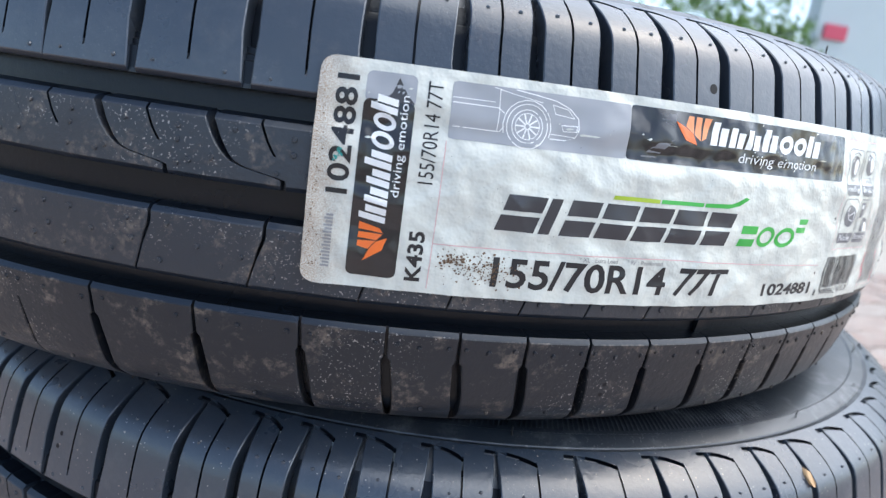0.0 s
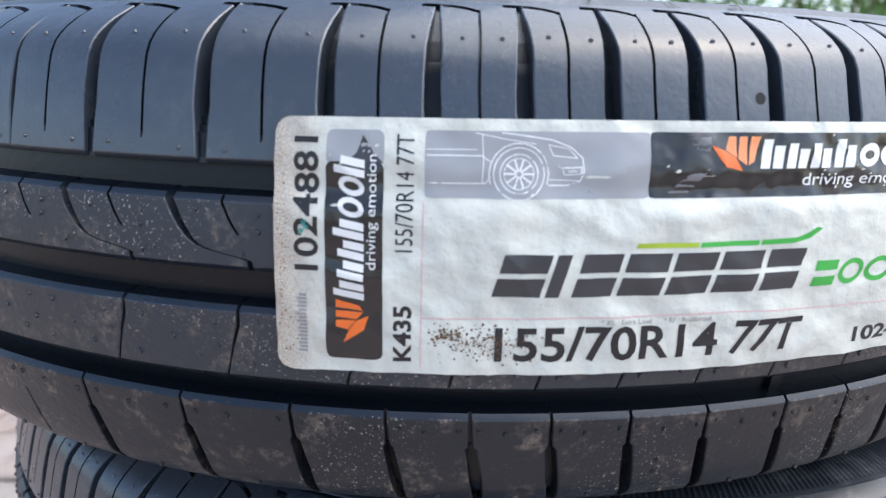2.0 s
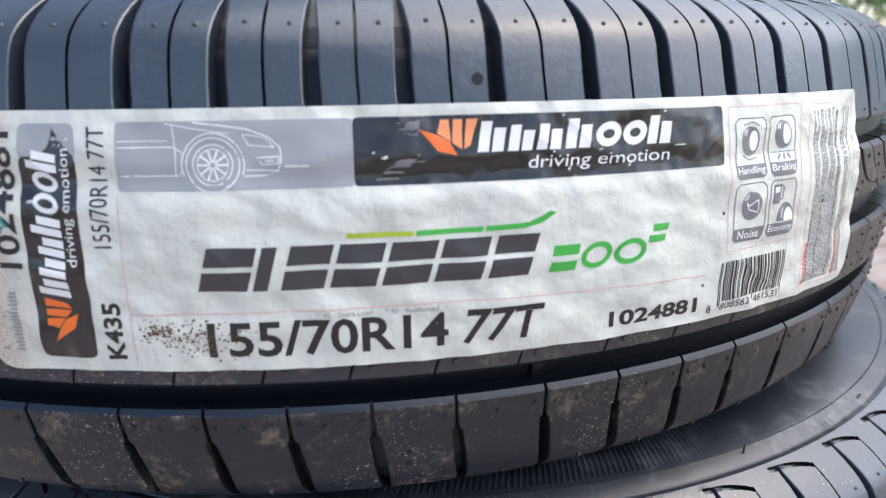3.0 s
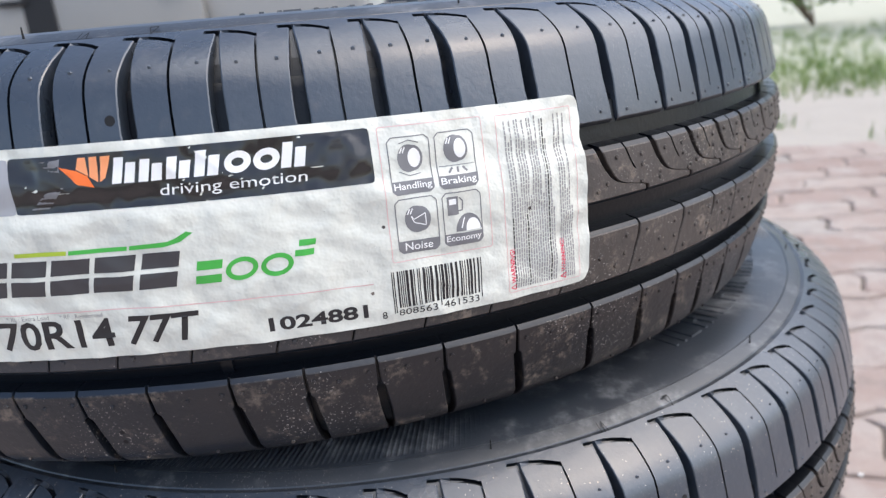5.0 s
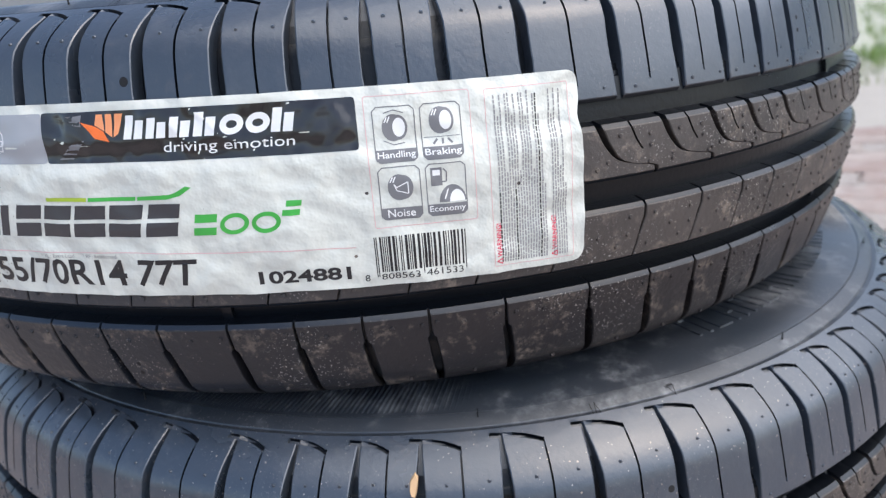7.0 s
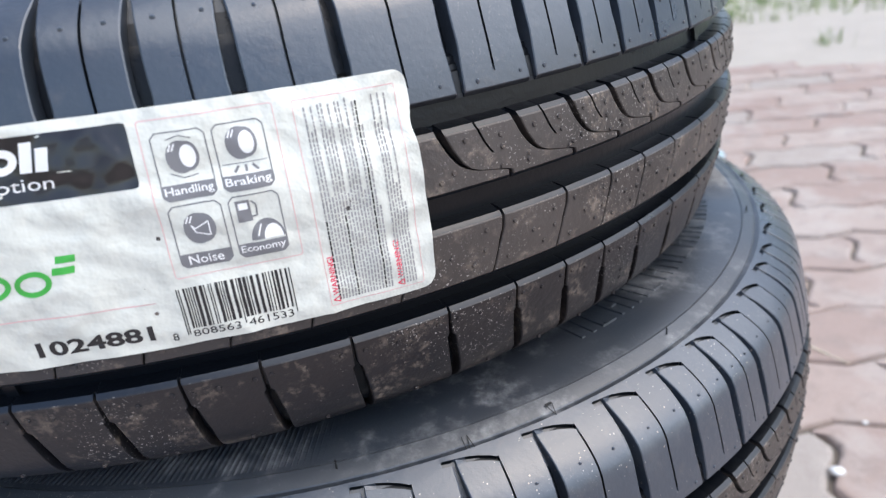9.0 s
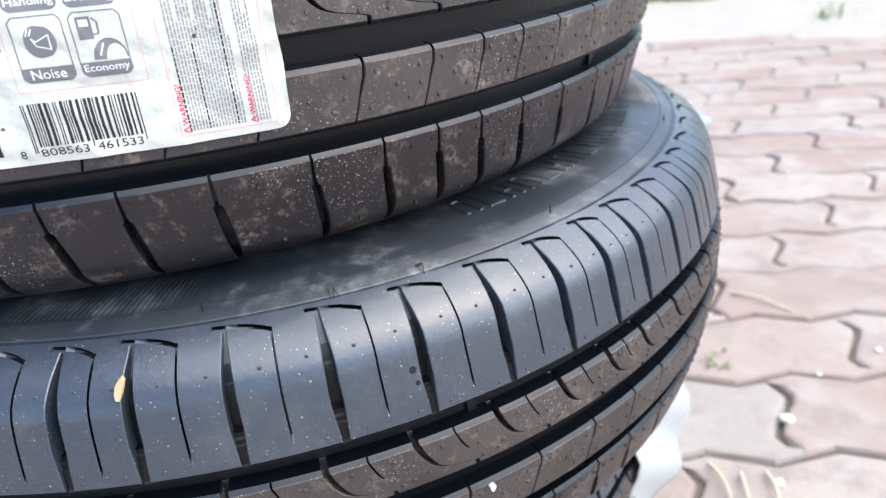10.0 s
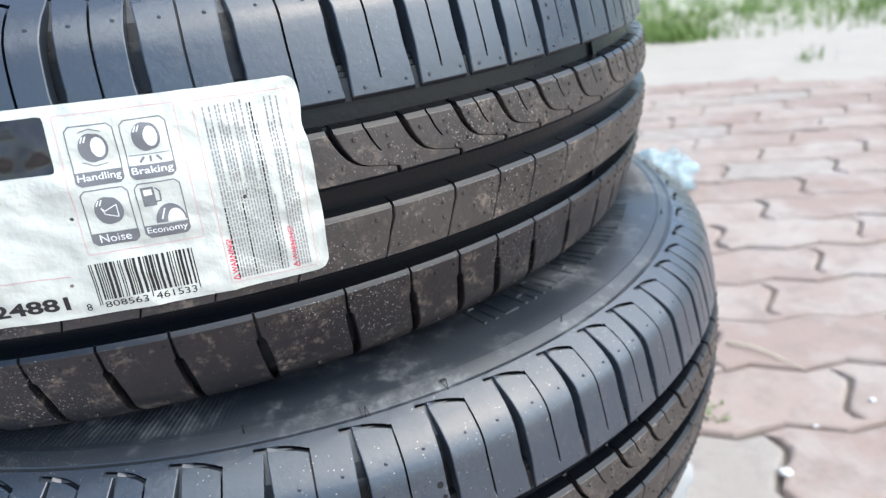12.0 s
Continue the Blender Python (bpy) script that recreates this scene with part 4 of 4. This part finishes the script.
def paver_mesh(seed):
    """A wavy interlocking paver with a worn, rounded top edge."""
    rng = random.Random(seed)

    def wave(x):
        return 0.012 * (2 / math.pi) * math.asin(0.94 * math.sin(2 * math.pi * x / (PAVER_L / 2)))

    def zig(y):
        return 0.021 * (2 / math.pi) * math.asin(0.97 * math.sin(2 * math.pi * y / PAVER_W))

    def outline(inset):
        pts = []
        for i in range(9):
            x = -PAVER_L / 2 + PAVER_L * i / 8
            pts.append((x, -PAVER_W / 2 + wave(x), 0, 1))
        for i in range(1, 8):
            y = -PAVER_W / 2 + PAVER_W * i / 8
            pts.append((PAVER_L / 2 + zig(y), y, -1, 0))
        for i in range(9):
            x = PAVER_L / 2 - PAVER_L * i / 8
            pts.append((x, PAVER_W / 2 + wave(x), 0, -1))
        for i in range(1, 8):
            y = PAVER_W / 2 - PAVER_W * i / 8
            pts.append((-PAVER_L / 2 + zig(y), y, 1, 0))
        return [(x + nx * inset + rng.uniform(-0.0008, 0.0008), y + ny * inset + rng.uniform(-0.0008, 0.0008)) for x, y, nx, ny in pts]

    verts, faces = [], []
    rings = [(0.0036, -0.04), (0.0036, -0.006), (0.0062, -0.0012), (0.011, 0.0)]
    for inset, z in rings:
        verts += [(x, y, z) for x, y in outline(inset)]
    n = len(verts) // len(rings)
    for r in range(len(rings) - 1):
        for i in range(n):
            j = (i + 1) % n
            faces.append((r * n + i, r * n + j, (r + 1) * n + j, (r + 1) * n + i))
    faces.append(tuple(range((len(rings) - 1) * n, len(rings) * n)))
    return verts, faces


paving = new("pavement")
tagged(paving, "weathered wavy red interlocking concrete pavers", "pavement", kind="structure")
turn = Matrix.Rotation(radians(PAVER_TURN), 4, "Z")
variants = []
for s in range(4):
    v, f = paver_mesh(s)
    variants.append(mesh_from("paver", v, f, PAVER, False))
rng = random.Random(5)
rest_v, rest_f = [], []
plain_v, plain_f = paver_mesh(9)
for row in range(-24, 20):
    for col in range(-16, 22):
        c = turn @ Vector((PAVER_L * (col + 0.5 * (row % 2)) + 0.235, PAVER_W * row + 0.071, 0))
        if c.y > 2.35 + 0.25 * math.sin(c.x * 2.1):
            continue
        lift = GROUND_Z + rng.uniform(-0.003, 0.002)
        tilt = (rng.uniform(-0.5, 0.5), rng.uniform(-0.5, 0.5), rng.uniform(-0.4, 0.4))
        m = pose(c.x, c.y, lift, tilt[0], tilt[1], PAVER_TURN + tilt[2])
        if -0.95 < c.x < 2.3 and 0.05 < c.y < 2.7:
            ob = part("paver", rng.choice(variants), paving)
            ob.matrix_basis = m
        else:
            b = len(rest_v)
            rest_v += [m @ Vector(p) for p in plain_v]
            rest_f += [tuple(b + i for i in q) for q in plain_f]
far_paving = part("far_pavers", mesh_from("far_pavers", rest_v, rest_f, PAVER, False), paving)
tagged(far_paving, "further red pavers", kind="stuff")


# ---------------------------------------------------------------- grass and litter
def blade(verts, faces, x, y, z, tall, lean, heading, w):
    b = len(verts)
    dx, dy = math.cos(heading), math.sin(heading)
    for s, wid in ((0.0, w), (0.5, w * 0.8), (1.0, 0.0004)):
        bend = lean * s * s
        cx, cy, cz = x + dx * bend, y + dy * bend, z + tall * s * (1 - 0.25 * s * min(1.0, lean / max(tall, 1e-3)))
        verts += [(cx - dy * wid / 2, cy + dx * wid / 2, cz), (cx + dy * wid / 2, cy - dx * wid / 2, cz)]
    faces += [(b, b + 1, b + 3, b + 2), (b + 2, b + 3, b + 5, b + 4)]


def grass_patch(name, count, spot, tall, seed, tag, spread=0.03):
    rng = random.Random(seed)
    verts, faces = [], []
    for _ in range(count):
        x, y = spot(rng)
        for _ in range(rng.randint(5, 10)):
            h = tall * rng.uniform(0.4, 1.2)
            blade(verts, faces, x + rng.gauss(0, spread), y + rng.gauss(0, spread), GROUND_Z - 0.006, h, h * rng.uniform(0.1, 0.9), rng.uniform(0, 6.283), rng.uniform(0.003, 0.008))
    ob = new(name, mesh_from(name, verts, faces, GRASS, False))
    tagged(ob, tag, "grass", kind="stuff")


grass_patch("grass_verge", 1900, lambda r: (r.uniform(-2.5, 7), 4.35 + abs(r.gauss(0, 0.8)) + 0.35 * math.sin(r.uniform(0, 30))), 0.10, 1, "uneven green grass along the edge of the paving")
grass_patch("grass_verge", 260, lambda r: (0.42 + r.gauss(0, 0.16), 3.72 + abs(r.gauss(0, 0.35))), 0.07, 7, "green grass creeping over the dusty verge")
grass_patch("far_grass", 2200, lambda r: (r.uniform(-3, 16), r.uniform(5.5, 12)), 0.14, 2, "thin grass further off")
grass_patch("grass_tuft", 3, lambda r: (0.389 + r.gauss(0, 0.012), 0.392 + r.gauss(0, 0.008)), 0.015, 3, "small green tuft growing in a paver joint", 0.006)
grass_patch("grass_tuft", 40, lambda r: (r.uniform(0.9, 3.0), r.uniform(2.3, 4.2)), 0.07, 4, "sparse small tufts on the dusty verge")


def make_straw(x0, y0, x1, y1, bow):
    cu = bpy.data.curves.new("straw", "CURVE")
    cu.dimensions = "3D"
    cu.bevel_depth = 0.0022
    sp = cu.splines.new("POLY")
    sp.points.add(7)
    for i, p in enumerate(sp.points):
        s = i / 7
        p.co = (x0 + (x1 - x0) * s + bow * math.sin(math.pi * s), y0 + (y1 - y0) * s + bow * 0.5 * math.sin(math.pi * s), GROUND_Z + 0.004 + 0.004 * math.sin(5 * s), 1)
        p.radius = 1.0 - 0.6 * s
    cu.materials.append(STRAW)
    return tagged(new("straw", cu), "dry pale straw stalk lying on the pavers", "straw", "dry stalks")


make_straw(0.420, 0.566, 0.518, 0.509, 0.004)
make_straw(0.367, 0.201, 0.387, 0.116, 0.006)
make_straw(0.397, 0.192, 0.414, 0.107, -0.004)
make_straw(0.422, 0.198, 0.427, 0.118, 0.004)


def make_pebble(x, y, s, seed):
    rng = random.Random(seed)
    bm = bmesh.new()
    bmesh.ops.create_icosphere(bm, subdivisions=2, radius=s)
    for v in bm.verts:
        v.co *= 1 + 0.25 * rng.uniform(-1, 1)
        v.co.z *= 0.5
    ob = new("pebble", from_bm("pebble", bm, POT_WHITE, True))
    ob.location = (x, y, GROUND_Z + s * 0.3)
    tagged(ob, "small pale pebble on the pavers", "pebble", "pebbles")


for i, (x, y, s) in enumerate(((0.454, 0.290, 0.007), (0.582, 0.445, 0.004), (0.432, 0.188, 0.005), (0.647, 0.327, 0.004), (0.504, 0.381, 0.003))):
    make_pebble(x, y, s, i)


# dry leaf crumb and pale flake on the second tyre
def make_flake(name, th, z, w, h, mat, tag, seed):
    rng = random.Random(seed)
    top, low = [], []
    for i in range(9):
        a = 2 * math.pi * i / 9
        k = rng.uniform(0.7, 1.15)
        top.append((th + w * k * math.cos(a) / DEG_MM, z + h * k * math.sin(a)))
    verts = [on_tread(a, q, 1.3 + rng.uniform(0, 0.9)) for a, q in top] + [on_tread(a, q, 0.05) for a, q in top]
    faces = [tuple(range(9))] + [(i, i + 9, (i + 1) % 9 + 9, (i + 1) % 9) for i in range(9)]
    ob = new(name, mesh_from(name, verts, faces, mat, False))
    ob.location = SECOND
    tagged(ob, tag, "leaf", "litter")


make_flake("dry_leaf", 21.0, 60.6, 1.7, 2.3, DRY_LEAF, "crumb of dry tan leaf on the second tyre", 1)
make_flake("paper_flake", 43.3, -6.5, 1.0, 1.4, WHITE, "tiny white paper flake stuck on the second tyre", 2)

# crumpled film behind the second tyre
rng = random.Random(21)
bm = bmesh.new()
bmesh.ops.create_icosphere(bm, subdivisions=4, radius=1.0)
for v in bm.verts:
    p = v.co.copy()
    k = 1 + 0.45 * noise.noise(p * 2.2) + 0.2 * abs(noise.noise(p * 5.0))
    v.co = Vector((p.x * 0.07, p.y * 0.06, p.z * 0.055)) * k
film_bag = new("plastic_film", from_bm("plastic_film", bm, FILM, False))
film_bag.location = (0.335, 1.27, GROUND_Z + 0.035)
film_bag.scale = (1.15, 1.15, 1.05)
tagged(film_bag, "crumpled clear bluish plastic film lying on the pavers", "plastic film")

# loose paper wrapping on the third tyre
verts, faces = [], []
for i in range(15):
    for j in range(9):
        a = radians(76 + 1.0 * i)
        off = 0.002 + 0.022 * (i / 14) ** 1.3 + 0.004 * math.sin(j * 1.3 + i * 0.5)
        z = -0.045 + 0.095 * j / 8
        r = float(crown(z)) + off
        verts.append((0.012 + r * math.sin(a), -0.004 - r * math.cos(a), z - 2 * STACK_PITCH))
for i in range(14):
    for j in range(8):
        q = i * 9 + j
        faces.append((q, q + 9, q + 10, q + 1))
me = mesh_from("loose_wrapping", verts, faces, WRAP, True)
wrap = new("loose_wrapping", me)
sol = wrap.modifiers.new("thickness", "SOLIDIFY")
sol.thickness = 0.0004
tagged(wrap, "loose pale paper wrapping peeling off the third tyre", "wrapping")

# ---------------------------------------------------------------- things in the distance
# parked car, seen over the tyres


def make_car():
    car = new("car")
    # side outline, x along the car, z up
    outline = [(-2.1, 0.28), (-2.12, 0.55), (-2.0, 0.80), (-1.2, 0.92), (-0.75, 1.0), (-0.2, 1.38), (0.9, 1.42), (1.55, 1.05), (2.05, 0.95), (2.1, 0.5), (2.05, 0.28)]
    bm = bmesh.new()
    left = [bm.verts.new((x, -0.82 + (0.16 if z > 1.1 else 0.0), z)) for x, z in outline]
    right = [bm.verts.new((x, 0.82 - (0.16 if z > 1.1 else 0.0), z)) for x, z in outline]
    n = len(outline)
    bm.faces.new(left)
    bm.faces.new(right[::-1])
    for i in range(n):
        j = (i + 1) % n
        bm.faces.new((left[j], left[i], right[i], right[j]))
    bmesh.ops.recalc_face_normals(bm, faces=bm.faces[:])
    bmesh.ops.bevel(bm, geom=bm.edges[:], offset=0.05, segments=3, affect="EDGES", profile=0.5)
    part("body", from_bm("body", bm, CAR_PAINT, True, 40), car)
    for x0, x1 in ((-0.62, 0.3), (0.34, 1.2)):
        bm = box_bm(x0, x1, -0.845, -0.80, 0.38, 0.96, 0.015)
        door = part("door", from_bm("door", bm, CAR_PAINT, True, 40), car)
        part("handle", from_bm("handle", box_bm(x1 - 0.22, x1 - 0.06, -0.875, -0.845, 0.84, 0.87, 0.008), BLACK_TRIM), door)
        bm = box_bm(x0 + 0.06, x1 - 0.06, -0.70, -0.655, 1.05, 1.34, 0.01)
        part("window", from_bm("window", bm, CAR_GLASS), car)
    # black strip over the door gap, widened to fit the camera's view
    part("door_trim", from_bm("door_trim", box_bm(0.20, 0.38, -0.855, -0.81, 0.36, 0.98, 0.01), BLACK_TRIM), car)
    part("sill", from_bm("sill", box_bm(-1.0, 1.3, -0.84, -0.78, 0.24, 0.36, 0.02), BLACK_TRIM), car)
    part("bumper", from_bm("bumper", box_bm(-2.2, -1.95, -0.80, 0.80, 0.34, 0.62, 0.06, 3), BUMPER, True, 40), car, "blue-grey bumper")
    for x in (-1.35, 1.35):
        bm = bmesh.new()
        bmesh.ops.create_cone(bm, cap_ends=True, segments=40, radius1=0.30, radius2=0.30, depth=0.2, matrix=Matrix.Translation((x, -0.76, 0.30)) @ Matrix.Rotation(radians(90), 4, "X"))
        bmesh.ops.bevel(bm, geom=[e for e in bm.edges if len(e.link_faces) == 2 and e.calc_face_angle() > 1.0], offset=0.03, segments=3, affect="EDGES")
        wheel = part("wheel", from_bm("wheel", bm, BLACK_TRIM, True, 40), car)
        bm = bmesh.new()
        bmesh.ops.create_cone(bm, cap_ends=True, segments=32, radius1=0.19, radius2=0.17, depth=0.03, matrix=Matrix.Translation((x, -0.868, 0.30)) @ Matrix.Rotation(radians(90), 4, "X"))
        part("rim", from_bm("rim", bm, BUMPER, True, 40), wheel)
    return tagged(car, "silver-beige parked car with black trim, out of focus", "car")


car = make_car()
car.matrix_basis = pose(-3.11, 3.82, GROUND_Z, 0, 0, 6.4)


# a second stack of plain tyres, far behind
def make_far_tyre(x, y, level, turn_deg):
    prof = [(0.185, -0.06), (0.2, -0.07), (0.24, -0.0734), (0.266, -0.062), (0.28, -0.035), (0.276, -0.03), (0.276, -0.024), (0.284, -0.02), (0.284, -0.004), (0.278, 0.0), (0.284, 0.004), (0.284, 0.02),
            (0.276, 0.024), (0.276, 0.03), (0.28, 0.035), (0.266, 0.062), (0.24, 0.0734), (0.2, 0.07), (0.185, 0.06), (0.19, 0.04), (0.25, 0.05), (0.265, 0.0), (0.25, -0.05), (0.19, -0.04), (0.185, -0.06)]
    v, f = lathe(prof, 64)
    ob = new("tyre", mesh_from("tyre", v, f, RUBBER_SKYLIT, True, 40))
    ob.matrix_basis = pose(x, y, GROUND_Z + HALF_WIDTH + level * STACK_PITCH, 0, 0, turn_deg)
    tagged(ob, "black rubber tyre in a stack standing behind", "tyre", "tyres standing behind")


for k in range(5):
    make_far_tyre(-0.55, 3.13, k, 20 * k)
    make_far_tyre(-0.12, 4.00, k, 33 * k)

# pale building wall and plants to the far right
bm = box_bm(7.25, 26.0, 9.6, 9.9, GROUND_Z - 0.1, 4.2)
house = new("house")
tagged(house, "pale blue-grey plastered house far behind", "house")
part("wall", from_bm("wall", bm, PLASTER), house)
part("roof", from_bm("roof", box_bm(6.9, 26.3, 9.2, 13.5, 4.2, 4.35, 0.03), BUMPER), house)
part("sign", from_bm("sign", box_bm(7.35, 7.75, 9.55, 9.59, 1.5, 1.72, 0.01), SIGN_RED), house, "faded red sign")


def make_shrub(x, y, tall, wide, seed):
    rng = random.Random(seed)
    shrub = new("shrub")
    shrub.location = (x, y, GROUND_Z)
    tagged(shrub, "leafy green shrub by the house", "shrub", "shrubs by the house")
    bm = bmesh.new()
    for i in range(5):
        a = rng.uniform(0, 6.28)
        tip = Vector((0.3 * wide * math.cos(a), 0.3 * wide * math.sin(a), tall * 0.6))
        m = Matrix.Translation(tip / 2) @ tip.to_track_quat("Z", "Y").to_matrix().to_4x4()
        bmesh.ops.create_cone(bm, cap_ends=True, segments=6, radius1=0.03, radius2=0.012, depth=tip.length, matrix=m)
    part("stem", from_bm("stem", bm, TRUNK), shrub)
    verts, faces = [], []
    for _ in range(1100):
        d = Vector((rng.gauss(0, 1), rng.gauss(0, 1), rng.gauss(0, 1))).normalized() * rng.uniform(0.45, 1.0)
        k = 0.8 + 0.4 * noise.noise(d * 2.0 + Vector((seed, 0, 0)))
        c = Vector((d.x * wide / 2 * k, d.y * wide / 2 * k, tall * 0.58 + d.z * tall * 0.42 * k))
        s = rng.uniform(0.04, 0.09)
        q = Euler((rng.uniform(0, 6.28), rng.uniform(0, 6.28), rng.uniform(0, 6.28))).to_matrix()
        b = len(verts)
        verts += [c + q @ Vector(p) * s for p in ((-1, 0, 0), (0, -0.45, 0.1), (1, 0, 0), (0, 0.45, 0.1))]
        faces.append((b, b + 1, b + 2, b + 3))
    part("crown", mesh_from("crown", verts, faces, LEAF, False), shrub)


for i, (x, y, t, w) in enumerate(((5.1, 8.9, 2.9, 1.9), (6.3, 9.3, 2.7, 1.7), (4.0, 10.4, 2.6, 2.2), (3.9, 13.5, 1.3, 2.6), (0.8, 14.5, 0.9, 2.6))):
    make_shrub(x, y, t, w, i)


def make_pot(x, y):
    prof = [(0.0, 0.0), (0.16, 0.0), (0.22, 0.2), (0.26, 0.45), (0.28, 0.46), (0.28, 0.5), (0.25, 0.5), (0.24, 0.42), (0.0, 0.42)]
    v, f = lathe(prof, 36)
    ob = new("plant_pot", mesh_from("plant_pot", v, f, POT_WHITE, True, 40))
    ob.location = (x, y, GROUND_Z)
    ob.scale = (1.1, 1.1, 1.2)
    tagged(ob, "large white glazed plant pot", "pot", "plant pots")


make_pot(4.7, 8.2)
make_pot(6.6, 8.4)
